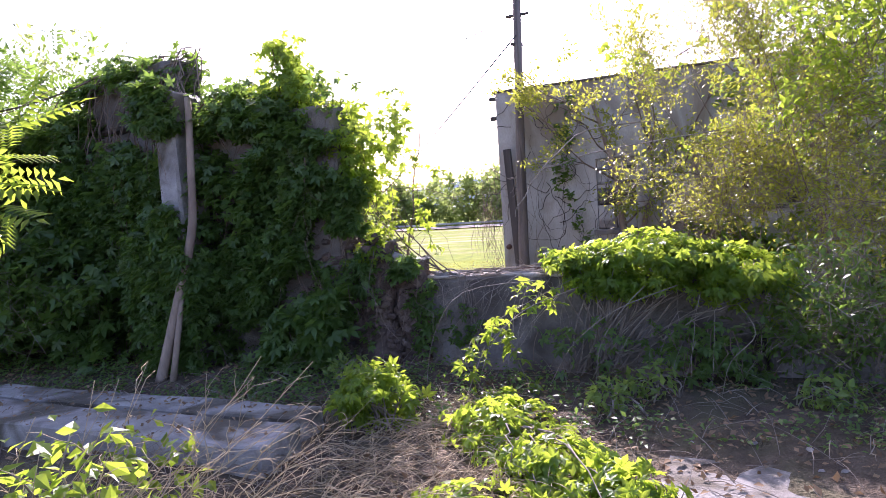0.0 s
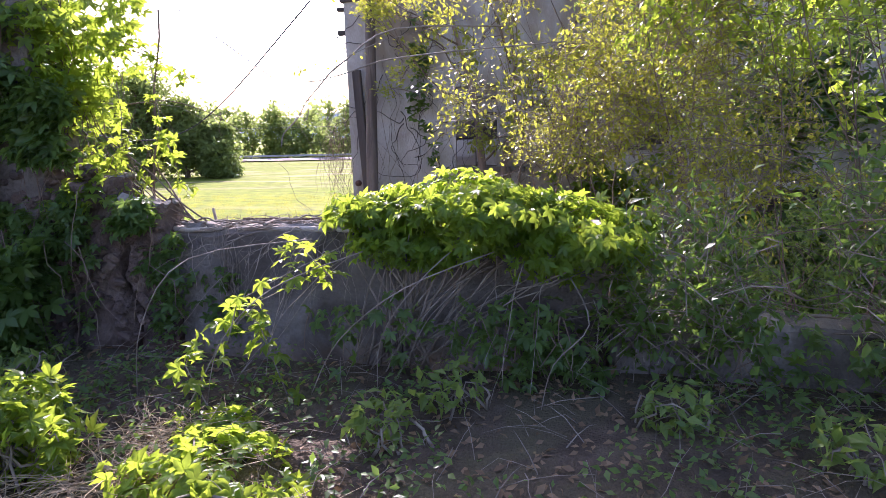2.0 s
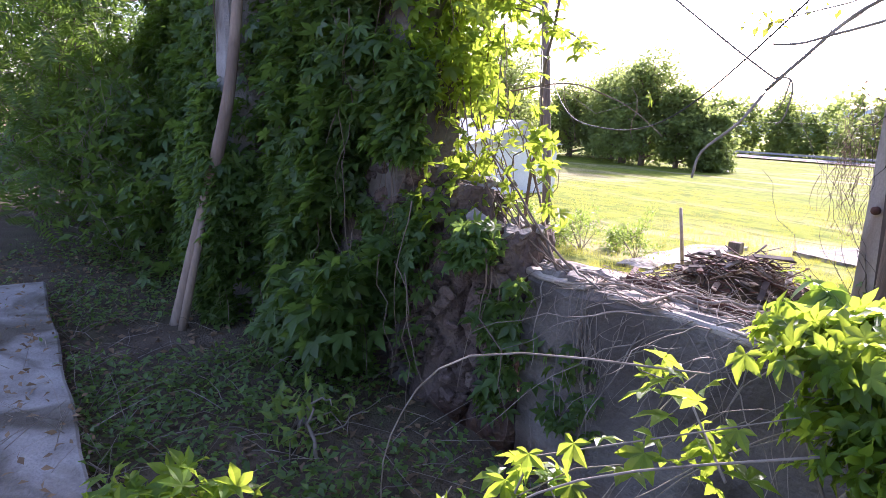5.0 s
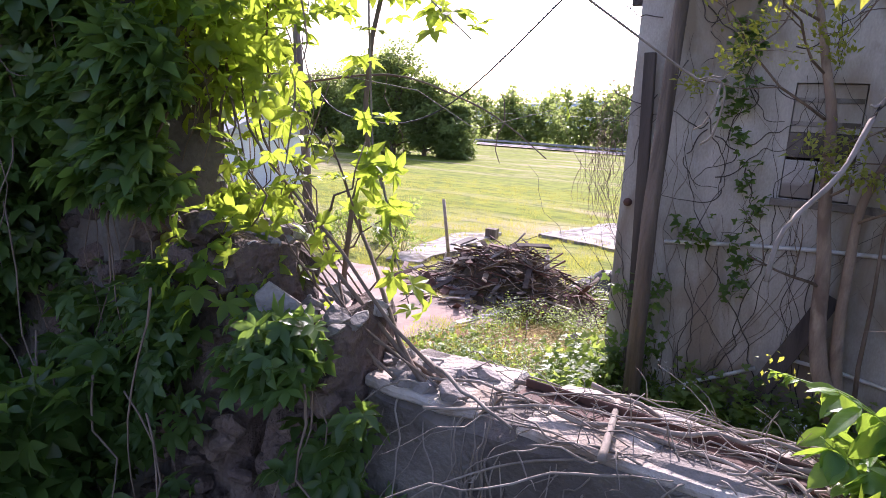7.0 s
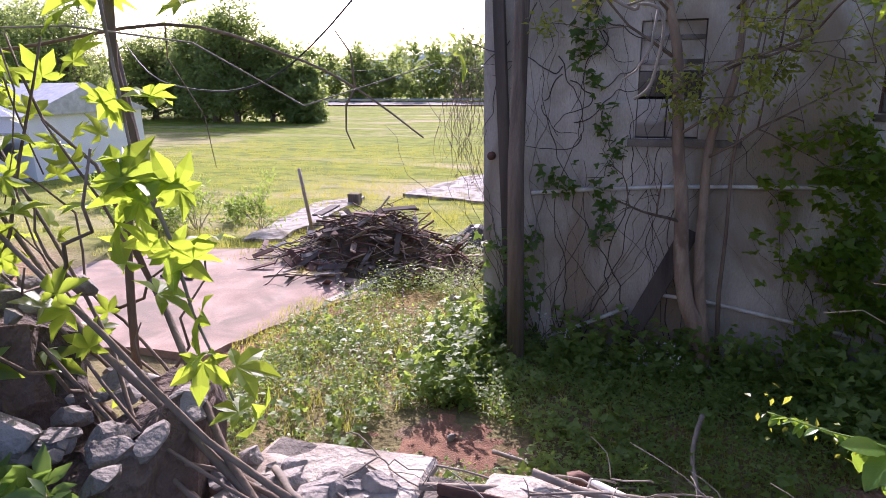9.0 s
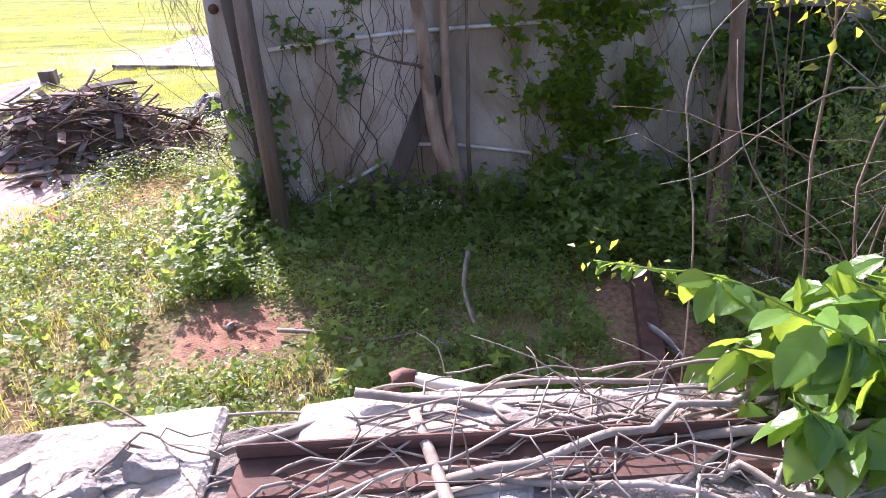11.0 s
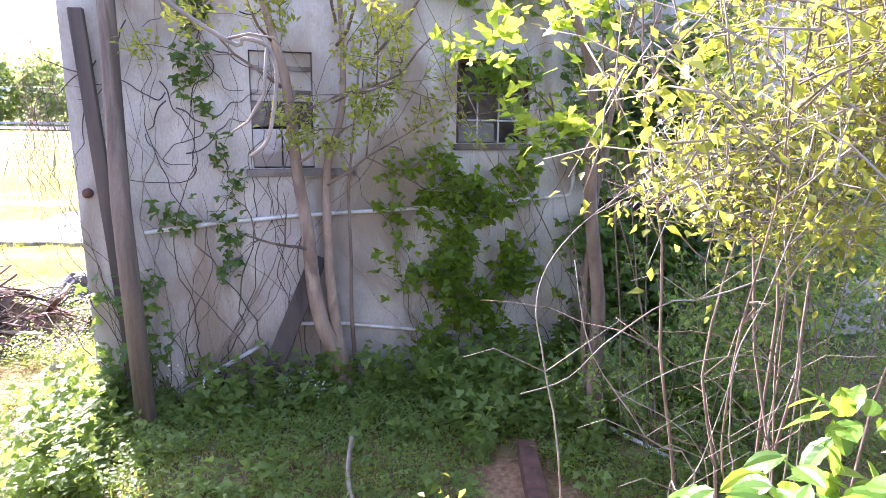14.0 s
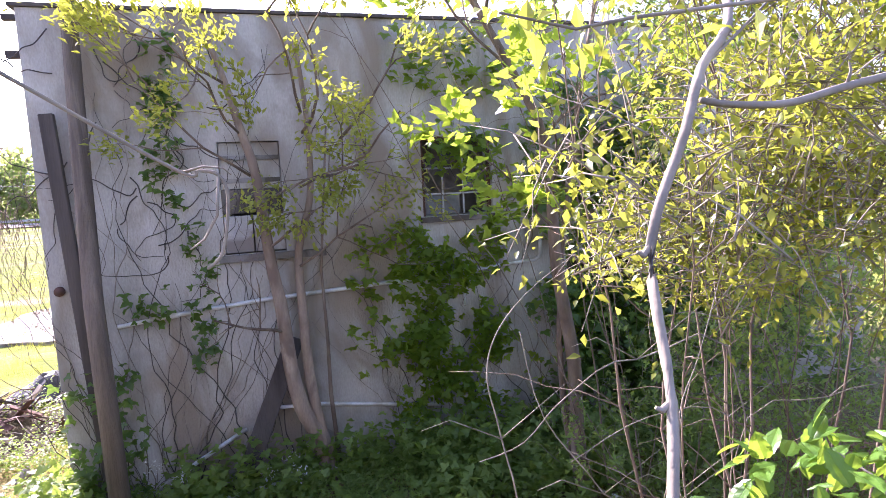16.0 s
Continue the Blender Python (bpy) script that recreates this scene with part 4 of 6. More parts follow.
board_thing("timber_stack", (-12.6, 24.2, YARD), (0.34, 1.7, 0.16), 0.12, M_DARKWOOD, "dark timbers stacked on the strip")
board_thing("fallen_beam", (1.0, 11.55, YARD + 0.02), (0.24, 2.4, 0.2), -0.28, M_RUST, "dark rusty beam lying in the yard", category="beam")


tagged(lay("clay_patch", data_mesh("clay_patch", *(lambda us, vs: ([(u, v, ground_height(u, v) + 0.014 - 0.03 * (((u + 4.0) / 1.2) ** 2 + ((v - 12.0) / 0.8) ** 2) + 0.03 * noise.noise(Vector((u * 5, v * 5, 0)))) for v in vs for u in us], [(j * len(us) + i, j * len(us) + i + 1, (j + 1) * len(us) + i + 1, (j + 1) * len(us) + i) for j in range(len(vs) - 1) for i in range(len(us) - 1)]))(list(np.arange(-5.6, -2.4, 0.1)), list(np.arange(11.0, 13.0, 0.1))), M_CLAY, True)), "bare red clay patch in the yard", "ground", kind="structure")


def make_tarp():
    t = thing("black_tarp", (-6.3, 21.4, YARD), "crumpled black tarpaulin behind the debris pile", "tarp")
    us, vs = list(np.arange(-7.3, -5.2, 0.12)), list(np.arange(20.6, 22.2, 0.12))
    verts = [(u, v, YARD + 0.03 + 0.6 * max(0, math.exp(-((u + 6.3) / 0.65) ** 2 - ((v - 21.4) / 0.6) ** 2)) + 0.12 * abs(noise.noise(Vector((u * 3, v * 3, 7))))) for v in vs for u in us]
    n = len(us)
    ob = lay("sheet", data_mesh("sheet", verts, [(j * n + i, j * n + i + 1, (j + 1) * n + i + 1, (j + 1) * n + i) for j in range(len(vs) - 1) for i in range(n - 1)], M_CABLE), t)
    sm = ob.modifiers.new("thick", "SOLIDIFY")
    sm.thickness = 0.01


make_tarp()


def make_metal_sheet():
    t = thing("metal_sheet", (0.9, 10.6, YARD), "curled grey metal sheet lying in the yard", "metal sheet")
    verts, faces = [], []
    for i in range(14):
        for j in range(5):
            s, w = i / 13, j / 4
            verts.append((0.85 + 0.28 * s + 0.22 * w, 11.25 - 1.1 * s, YARD + 0.05 + 0.28 * (1 - w) ** 2 + 0.05 * math.sin(6 * s)))
    for i in range(13):
        for j in range(4):
            k = i * 5 + j
            faces.append((k, k + 1, k + 6, k + 5))
    ob = lay("sheet", data_mesh("sheet", verts, faces, M_TIN, True), t)
    sm = ob.modifiers.new("thick", "SOLIDIFY")
    sm.thickness = 0.006


make_metal_sheet()


def stick(pts, r0, r1, label, name="fallen_branch", mat=M_TWIG, side=None):
    t = thing(name, pts[0], label, "branch")
    tubes("stem", [(smooth_pts(pts), r0, r1)], mat, t, 7)
    for i, (q, r) in enumerate(side or []):
        tubes("side_twig", [(q, r, r * 0.4)], mat, t, 5)
    return t


stick([(-1.0, 12.75, -2.35), (-1.12, 12.2, -2.55), (-1.05, 11.6, -2.72), (-0.9, 11.0, -2.82), (-0.55, 10.1, -2.84)], 0.03, 0.018, "curved bleached branch lying in the yard weeds")
stick([(-3.4, 11.9, -2.8), (-2.9, 11.75, -2.77), (-2.3, 11.57, -2.8), (-1.7, 11.7, -2.8)], 0.03, 0.012, "fallen grey branch on the red clay")


# ---- trees and vines at the building ----
def make_wall_tree():
    r = np.random.default_rng(31)
    t = thing("young_tree", (-1.1, 15.1, YARD), "young two-stemmed tree growing against the stucco wall", "tree")
    left = [(-0.78, 15.05, -3.0), (-0.97, 15.1, -2.2), (-1.17, 15.1, -1.7), (-1.29, 15.1, -1.05), (-1.36, 15.1, -0.13), (-1.47, 15.1, 0.65), (-1.58, 15.08, 1.9), (-1.75, 15.05, 2.6), (-1.95, 15.0, 3.4), (-2.15, 14.95, 4.0)]
    right = [(-0.72, 15.12, -3.0), (-0.92, 15.15, -2.0), (-1.02, 15.15, -1.2), (-1.05, 15.15, -0.2), (-1.04, 15.15, 0.75), (-0.82, 15.1, 1.55), (-0.79, 15.1, 2.7), (-0.9, 15.05, 3.9)]
    third = [(-0.62, 15.2, -3.0), (-0.7, 15.25, -1.6), (-0.69, 15.25, -0.7), (-0.72, 15.22, 0.4), (-0.5, 15.2, 2.6)]
    tubes("trunk", [(smooth_pts(left), 0.15, 0.035)], M_PALEBARK, t, 9)
    tubes("second_trunk", [(smooth_pts(right), 0.105, 0.03)], M_PALEBARK, t, 9)
    tubes("sapling_stem", [(third, 0.04, 0.015)], M_BARK, t, 7)
    runs, ends = [], []
    for b, d, ln in (((-1.66, 15.08, 1.9), (-1, -0.9, 0.6), 2.0), ((-1.75, 15.05, 2.5), (-0.8, -1, 0.8), 1.8), ((-1.6, 15.05, 1.4), (0.9, -0.9, 0.5), 1.9), ((-0.95, 15.1, 1.7), (1, -1, 0.5), 2.2),
                     ((-0.87, 15.1, 2.5), (0.9, -0.7, 0.9), 2.0), ((-0.87, 15.1, 2.8), (-0.5, -1, 1.0), 1.6), ((-1.9, 15.0, 3.2), (-0.9, -0.8, 0.5), 1.6), ((-0.3, 15.2, 2.4), (0.8, -0.6, 1), 1.7),
                     ((-1.5, 15.1, 0.8), (0.8, -0.7, 0.4), 1.3), ((-1.05, 15.1, 0.5), (0.9, -0.5, 0.9), 1.8), ((-1.3, 15.1, -0.5), (-0.8, -0.8, 0.6), 1.3)):
        a, e = branch_runs(r, b, d, ln, 0.026, 2, 3, 0.35, 0.1)
        runs += a
        ends += e
    tube_parts("branch", runs[:290], M_BARK, t, 4)
    p = np.array([tuple(q) for q, d in ends])
    p = p[p[:, 2] > 0.9]
    p = p[p[:, 1] < 15.3]
    q = p[r.integers(0, len(p), 4200)] + r.normal(0, 0.09, (4200, 3))
    lay("leaves", leaf_mesh("leaves", "simple", q, ways(q, (-1.2, 15.4, 2.0), 0.1), 0.11, M_YOUNG, r), t, "sparse young yellow-green leaves")


make_wall_tree()


def make_thin_tree():
    r = np.random.default_rng(32)
    t = thing("slender_tree", (2.5, 13.0, YARD), "slender grey-brown tree standing in the yard", "tree")
    main = [(2.53, 13.0, -3.05), (2.44, 13.0, -1.8), (2.42, 13.0, -0.9), (2.2, 13.0, 0.4), (2.14, 13.0, 1.3), (2.05, 13.0, 2.2), (1.6, 12.9, 3.0), (0.95, 12.8, 4.0)]
    second = [(2.55, 13.1, -3.05), (2.3, 13.1, -1.6), (2.25, 13.1, -0.6), (2.32, 13.1, 0.6), (2.5, 13.1, 2.0), (2.9, 13.0, 4.2)]
    tubes("trunk", [(smooth_pts(main), 0.12, 0.04)], M_BARK, t, 9)
    tubes("second_trunk", [(second, 0.05, 0.03)], M_BARK, t, 8)
    runs, ends = [], []
    for b, d, ln in (((2.05, 13, 2.2), (0.6, -0.5, 0.9), 1.9), ((1.6, 12.9, 3.0), (-0.8, -0.3, 0.9), 1.8), ((2.5, 13.1, 2.0), (0.8, -0.5, 0.7), 2.0), ((1.2, 12.85, 3.6), (0.2, -0.6, 1), 1.5), ((2.2, 13, 0.9), (-0.9, -0.6, 0.6), 1.6), ((2.3, 13.1, 1.2), (-0.7, -0.9, 0.3), 1.5)):
        a, e = branch_runs(r, b, d, ln, 0.025, 2, 3, 0.3, 0.1)
        runs += a
        ends += e
    tube_parts("branch", runs[:290], M_BARK, t, 4)
    p = np.array([tuple(q) for q, d in ends])
    q = p[r.integers(0, len(p), 900)] + r.normal(0, 0.1, (900, 3))
    lay("leaves", leaf_mesh("leaves", "maple", q, ways(q, (2, 13, 1), 0.0), 0.15, M_CREEPER, r), t, "broad lobed green leaves")


make_thin_tree()


def make_wall_vines():
    """Bare climbing stems over the stucco."""
    r = np.random.default_rng(33)
    t = thing("wall_vines", (-1, 15.44, YARD), "bare brown vine stems climbing the stucco wall", "vine")
    dark, fine = [], []
    for i in range(54):
        u, z = r.uniform(-4.3, 3.6), YARD
        if i % 3 == 0:
            u = r.uniform(-4.3, -2.6)
        top = r.uniform(-0.5, 4.2)
        pts, x = [], u
        drift = r.normal(0, 0.12)
        while z < top:
            x += r.normal(drift, 0.09) * 0.8
            pts.append((x, 15.43 + r.normal(0, 0.01), z))
            z += r.uniform(0.18, 0.3)
        if len(pts) > 2:
            (dark if i % 2 else fine).append((smooth_pts(pts, 2), r.uniform(0.004, 0.011), 0.003))
    for i in range(22):
        u, z = r.uniform(-4.2, -2.0), r.uniform(1.0, 4.2)
        pts, a = [], r.uniform(4.2, 5.2)
        x = u
        for k in range(11):
            a += r.normal(0, 0.55)
            x += math.cos(a) * 0.14
            z += math.sin(a) * 0.14
            pts.append((x, 15.40 + r.normal(0, 0.03), z))
        dark.append((smooth_pts(pts, 3), 0.010, 0.004))
    tube_parts("dark_stem", dark, M_DARKWOOD, t, 5)
    tube_parts("dry_stem", fine, M_TWIG, t, 4)


make_wall_vines()


def leaf_patch(name, boxes, n, size, kind, mat, label, seed, out=(0, -1, 0.2), stems=None, category="creeper", pull=0.0, up=(0, -0.6, 1)):
    """Climbing leaves over stretches of wall: boxes of (u0, u1, v0, v1, z0, z1, share)."""
    r = np.random.default_rng(seed)
    tot = sum(b[6] for b in boxes)
    pts = []
    for u0, u1, v0, v1, z0, z1, sh in boxes:
        k = int(n * sh / tot)
        c = np.array([(u0 + u1) / 2, (v0 + v1) / 2, (z0 + z1) / 2])
        p = np.stack([r.uniform(u0, u1, 3 * k), v1 - (v1 - v0) * r.beta(1.3, 1.6, 3 * k), r.uniform(z0, z1, 3 * k)], 1)
        keep = np.array([noise.noise(Vector((a * 1.6, seed, c_ * 1.6))) + 0.6 * noise.noise(Vector((a * 4.5, b, c_ * 4.5))) for a, b, c_ in p])
        e = np.minimum.reduce([(p[:, 0] - u0) / (u1 - u0), (u1 - p[:, 0]) / (u1 - u0), (p[:, 2] - z0) / (z1 - z0), (z1 - p[:, 2]) / (z1 - z0)]) * 2
        p = p[np.argsort(-(0.55 * keep + 0.7 * np.sqrt(np.clip(e, 0, 1)) + r.uniform(0, 0.5, len(p))))][:k]
        pts.append(p)
    p = np.vstack(pts)
    t = thing(name, tuple(p.mean(0) * [1, 1, 0] + [0, 0, p[:, 2].min()]), label, category)
    lay("leaves", leaf_mesh("leaves", kind, p, np.tile(out, (len(p), 1)) + np.array([0, 0, -0.5]), size, mat, r, up=up), t)
    if stems:
        runs = []
        for i in range(stems):
            q = p[r.integers(0, len(p))]
            pts2, x, z = [], q[0], q[2]
            for k in range(7):
                pts2.append((x, q[1] + 0.03, z))
                x += r.normal(0, 0.06)
                z -= r.uniform(0.08, 0.22)
                if z < p[:, 2].min():
                    break
            if len(pts2) > 2:
                runs.append((smooth_pts(pts2, 2), r.uniform(0.0025, 0.006), 0.0015))
        tube_parts("stem", runs, M_BARK, t, 4)
    return t


leaf_patch("facade_creeper", [(-0.4, 2.6, 15.05, 15.42, -0.9, 1.1, 5), (0.3, 2.6, 15.0, 15.42, -2.6, -0.6, 4), (-0.3, 1.4, 15.0, 15.4, -1.4, -0.6, 1.2), (2.6, 6.0, 14.6, 15.4, -2.9, 3.5, 4), (0.2, 2.8, 15.15, 15.42, 3.0, 4.3, 1.2), (0.9, 2.7, 14.7, 15.3, 1.6, 2.7, 1.3)], 2500, 0.14, "maple", M_CREEPER, "leafy green creeper spreading over the stucco wall", 41, stems=60)
# Leaf bank added to darken the right stretch of the wall.
leaf_patch("darkening_creeper", [(2.7, 6.6, 14.3, 15.4, -2.9, 0.2, 4), (2.7, 6.6, 14.6, 15.4, 0.2, 3.6, 2.5), (5.5, 10.8, 14.4, 15.4, -2.9, 2.5, 4)], 6200, 0.15, "maple", M_SHADELEAF, "creeper and brush added to darken the right of the stucco wall", 44, stems=70)
leaf_patch("hanging_creeper", [(-3.15, -2.55, 15.2, 15.42, 1.3, 4.0, 3), (-2.7, -2.2, 15.2, 15.42, -1.2, 1.4, 1.6), (-4.5, -3.3, 14.9, 15.42, -2.9, -0.6, 3), (-3.6, -2.9, 15.2, 15.42, -0.3, 0.4, 0.5)], 480, 0.13, "maple", M_SHADELEAF, "thin trailing strands of creeper on the stucco wall", 42, stems=30)
leaf_patch("corner_vine", [(-5.3, -4.5, 15.3, 15.8, -0.2, 2.6, 1)], 260, 0.05, "simple", M_STRAW, "dry bare vine hanging off the building corner", 43, stems=90)


# ---- yard weeds ----
def scatter(n, u0, u1, v0, v1, r, dense=0.0, sc=1.2, seed=0):
    p = np.stack([r.uniform(u0, u1, n), r.uniform(v0, v1, n)], 1)
    k = np.array([noise.noise(Vector((a * sc, b * sc, seed))) for a, b in p])
    bare = ((p[:, 0] + 4.0) / 1.15) ** 2 + ((p[:, 1] - 12.0) / 0.75) ** 2 < 1
    pad_ = (p[:, 0] < -8.6) & (p[:, 1] < 17.4)
    beam = ((p[:, 0] - 1.0) / 0.6) ** 2 + ((p[:, 1] - 11.4) / 1.4) ** 2 < 1
    return p[(k > dense) & ~bare & ~pad_ & ~beam]


def on_ground(p, h=ground_height, lift=0.0):
    return np.array([(a, b, h(a, b) + lift) for a, b in p])


def weeds(name, areas, h, kind, size, mat, label, seed, per=7, height=0.25, category="weeds", blade=False):
    r = np.random.default_rng(seed)
    pts = []
    for u0, u1, v0, v1, n, dense in areas:
        p = on_ground(scatter(n, u0, u1, v0, v1, r, dense, 0.9, seed), h)
        hh = height * (0.5 + r.uniform(0, 1, len(p)))
        if blade:
            pts.append(p)
            continue
        for k in range(per):
            q = p.copy()
            q[:, 2] += hh * (k + 1) / per
            q[:, :2] += r.normal(0, 0.06, (len(p), 2))
            pts.append(q)
    p = np.vstack(pts)
    grow = np.tile((0, 0, 1.3 if blade else 0.15), (len(p), 1))
    grow = grow + (0 if blade else r.normal(0, 1, (len(p), 3)) * [1, 1, 0.2])
    me = leaf_mesh(name, kind, p, grow, size, mat, r, wild=0.3, up=(0, -0.3, 1) if not blade else (0.2, -1, 0.3))
    return tagged(lay(name, me), label, category, kind="stuff")


weeds("yard_weeds", [(-4.6, 6.5, 8.6, 15.3, 7200, -0.25), (-4.4, 4.5, 13.6, 15.3, 1500, -0.6), (-8.2, -3.5, 8.5, 15.5, 1500, 0.0)], ground_height, "simple", 0.075, M_WEED, "low broad-leaved weeds covering the shaded yard", 51, 7, 0.26)
weeds("sunlit_weeds", [(-7.6, -4.2, 12.0, 17.6, 1150, -0.05), (-6.8, -4.4, 17.0, 22.0, 700, -0.2)], ground_height, "simple", 0.07, M_WEED, "bright green weeds in the sunlit yard", 52, 9, 0.42)
weeds("yard_grass", [(-8.8, 6.0, 6.8, 16.0, 19000, -0.1), (-16, -5, 12, 30, 20000, 0.05)], ground_height, "blade", 0.2, M_GRASS, "thin grass in the yard", 53, category="grass", blade=True)
weeds("field_grass", [(-34, -5, 19, 46, 52000, -0.05)], ground_height, "blade", 0.16, M_GRASS, "rough tufts in the mown field", 54, category="grass", blade=True)
weeds("broad_weeds", [(-4.4, 4.5, 9.0, 15.0, 620, -0.1), (-7.5, -4.0, 9.5, 16.0, 260, 0.0)], ground_height, "maple", 0.11, M_WEED, "scattered broad-leaved weeds in the yard", 58, 8, 0.34)
weeds("tall_weeds", [(-3.2, 3.0, 14.4, 15.3, 220, -0.3), (0.5, 5.5, 12.5, 15.2, 420, -0.2), (-5.0, -4.1, 12.8, 15.6, 130, -0.5)], ground_height, "maple", 0.13, M_WEED, "taller leafy weeds along the foot of the building", 55, 9, 0.6)
weeds("dry_litter", [(-9, 6, 6.6, 15.4, 9000, 0.05), (-8.5, -3.6, 8.0, 16.5, 7000, -0.3)], ground_height, "blade", 0.16, M_STRAW, "dry straw and twigs in the yard", 56, category="litter", blade=False, per=1, height=0.02)


def make_flowers():
    r = np.random.default_rng(57)
    for u, v, z in ((-1.75, 14.6, -2.45), (-1.45, 14.9, -2.4), (-1.3, 14.5, -2.5), (-3.3, 14.9, -2.2), (-2.9, 14.7, -2.3)):
        f = thing("white_flower_spray", (u, v, YARD), "small white flower spray among the weeds", "flower", "white flower sprays")
        tubes("stem", [([(u, v, YARD), (u + 0.03, v, z)], 0.006, 0.004)], M_TWIG, f, 4)
        p = np.array([u, v, z]) + r.normal(0, 0.07, (26, 3))
        leaf_parts("petal", "simple", p, r.normal(0, 1, (26, 3)), 0.05, M_PETAL, f, r)


make_flowers()


def rock(c, s, seed, name="rubble_stone", label="broken pale concrete lump", mat=None):
    bm = bmesh.new()
    bmesh.ops.create_icosphere(bm, subdivisions=3, radius=1.0)
    for a in bm.verts:
        d = a.co.normalized()
        k = 1 + 0.5 * noise.noise(d * 1.4 + Vector((seed, 0, 0))) + 0.25 * abs(noise.noise(d * 3.5 + Vector((0, seed, 0)))) + 0.1 * noise.noise(d * 8 + Vector((0, 0, seed)))
        a.co = d * k
    rr = random.Random(seed)
    for _ in range(17):
        n = Vector((rr.gauss(0, 1), rr.gauss(0, 1), rr.gauss(0, 1))).normalized()
        cut = rr.uniform(0.38, 0.72)
        for a in bm.verts:
            e = a.co.dot(n) - cut
            if e > 0:
                a.co -= n * e
    for a in bm.verts:
        a.co = Vector((a.co.x * s[0], a.co.y * s[1], a.co.z * s[2])) * 1.12
    bm.transform(Matrix.Translation(c) @ Matrix.Rotation(seed * 1.3, 4, "Z"))
    me = bpy.data.meshes.new(name)
    bm.to_mesh(me)
    bm.free()
    me.materials.append(mat or M_ROCK)
    return tagged(lay(name, me), label, "stone", "loose stones")


for i, (u, v, s) in enumerate(((-4.0, 12.1, 0.1), (-1.45, 11.4, 0.16), (-3.9, 15.2, 0.2), (-4.1, 15.25, 0.17), (-5.6, 17.0, 0.22), (-5.0, 18.0, 0.15), (-3.2, 12.0, 0.06), (-2.9, 11.2, 0.05))):
    rock((u, v, ground_height(u, v) + s * 0.35), (s, s * 0.8, s * 0.6), i + 1, label="pale stone lying in the yard")

# ---- ruin: slabs and floor ----
tagged(lay("concrete_kerb", rough_box("concrete_kerb", (-6.2, 3.28, -0.3), (-2.52, 3.72, 0.10), M_KERB, None, 0.3, 0.02, 0.015, 3)), "long pale concrete kerb with chipped edges", "kerb", "concrete kerbs")
tagged(lay("concrete_kerb", rough_box("concrete_kerb", (-6.4, 3.9, -0.3), (-2.66, 4.22, 0.06), M_KERB, None, 0.3, 0.02, 0.015, 7)), "second pale concrete kerb beside a dark gap", "kerb", "concrete kerbs")
pad("floor_patch", ragged([(-0.15, 4.25), (0.9, 4.0), (2.6, 3.9), (3.2, 2.6), (0.9, 2.4), (0.05, 3.3)], 6, 0.35), -0.085, 0.2, "exposed pale broken concrete floor", M_KERB)
r_ = np.random.default_rng(61)
for i in range(26):
    u, v = r_.uniform(-0.5, 2.6), r_.uniform(2.9, 4.5)
    s = r_.uniform(0.012, 0.035)
    rock((u, v, max(-0.085, terrace_height(u, v)) + s * 0.2), (s, s * 0.8, s * 0.4), i + 20, label="chip of broken concrete on the floor")


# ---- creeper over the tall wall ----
# Shaded wall face takes the darkened leaf; the sunlit crest keeps the bright one.
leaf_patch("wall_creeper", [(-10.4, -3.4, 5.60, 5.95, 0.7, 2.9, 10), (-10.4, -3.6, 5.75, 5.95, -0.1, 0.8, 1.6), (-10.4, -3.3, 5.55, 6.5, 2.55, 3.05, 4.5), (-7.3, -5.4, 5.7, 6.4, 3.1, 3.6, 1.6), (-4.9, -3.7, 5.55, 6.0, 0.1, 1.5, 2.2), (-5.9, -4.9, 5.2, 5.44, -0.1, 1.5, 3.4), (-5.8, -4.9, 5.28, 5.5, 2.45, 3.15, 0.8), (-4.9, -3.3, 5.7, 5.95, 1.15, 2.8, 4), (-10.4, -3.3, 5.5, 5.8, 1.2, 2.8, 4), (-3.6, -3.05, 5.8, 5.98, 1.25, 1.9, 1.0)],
           27000, 0.095, "palm", M_SHADELEAF, "dense creeper, leaves toned dark for shade, smothering the tall ruined wall", 71, stems=90)
leaf_patch("pillar_creeper", [(-5.85, -4.8, 5.2, 5.43, -0.1, 1.5, 3), (-5.6, -5.0, 5.25, 5.43, 1.3, 1.8, 0.4), (-5.1, -4.75, 5.4, 5.9, -0.1, 1.7, 2.2)], 2300, 0.095, "palm", M_SHADELEAF, "creeper, leaves toned dark for shade, climbing round the foot of the pillar", 77, stems=16)
leaf_patch("crest_creeper", [(-4.9, -3.1, 5.8, 6.6, 2.5, 3.25, 3), (-3.65, -3.1, 5.8, 6.5, 1.5, 2.8, 2.2), (-3.2, -2.7, 5.85, 6.5, 1.8, 2.9, 0.5), (-4.5, -3.9, 5.9, 6.4, 3.1, 3.6, 0.6), (-3.4, -2.9, 5.85, 6.3, 1.0, 1.6, 0.4)],
           2200, 0.082, "palm", M_CREEPER, "sunlit creeper spilling over the end of the tall wall", 72, out=(0.3, 0, 0.1), stems=50)
leaf_patch("shade_shrub", [(-10.4, -6.0, 4.9, 5.8, -0.1, 1.7, 5), (-4.4, -3.2, 5.3, 5.85, -0.1, 0.9, 2), (-14, -10, 6.0, 7.6, -0.1, 2.6, 4)], 3400, 0.13, "palm", M_SHADELEAF, "undergrowth, leaves toned dark for shade, at the foot of the creeper wall", 73, category="shrub", stems=50)


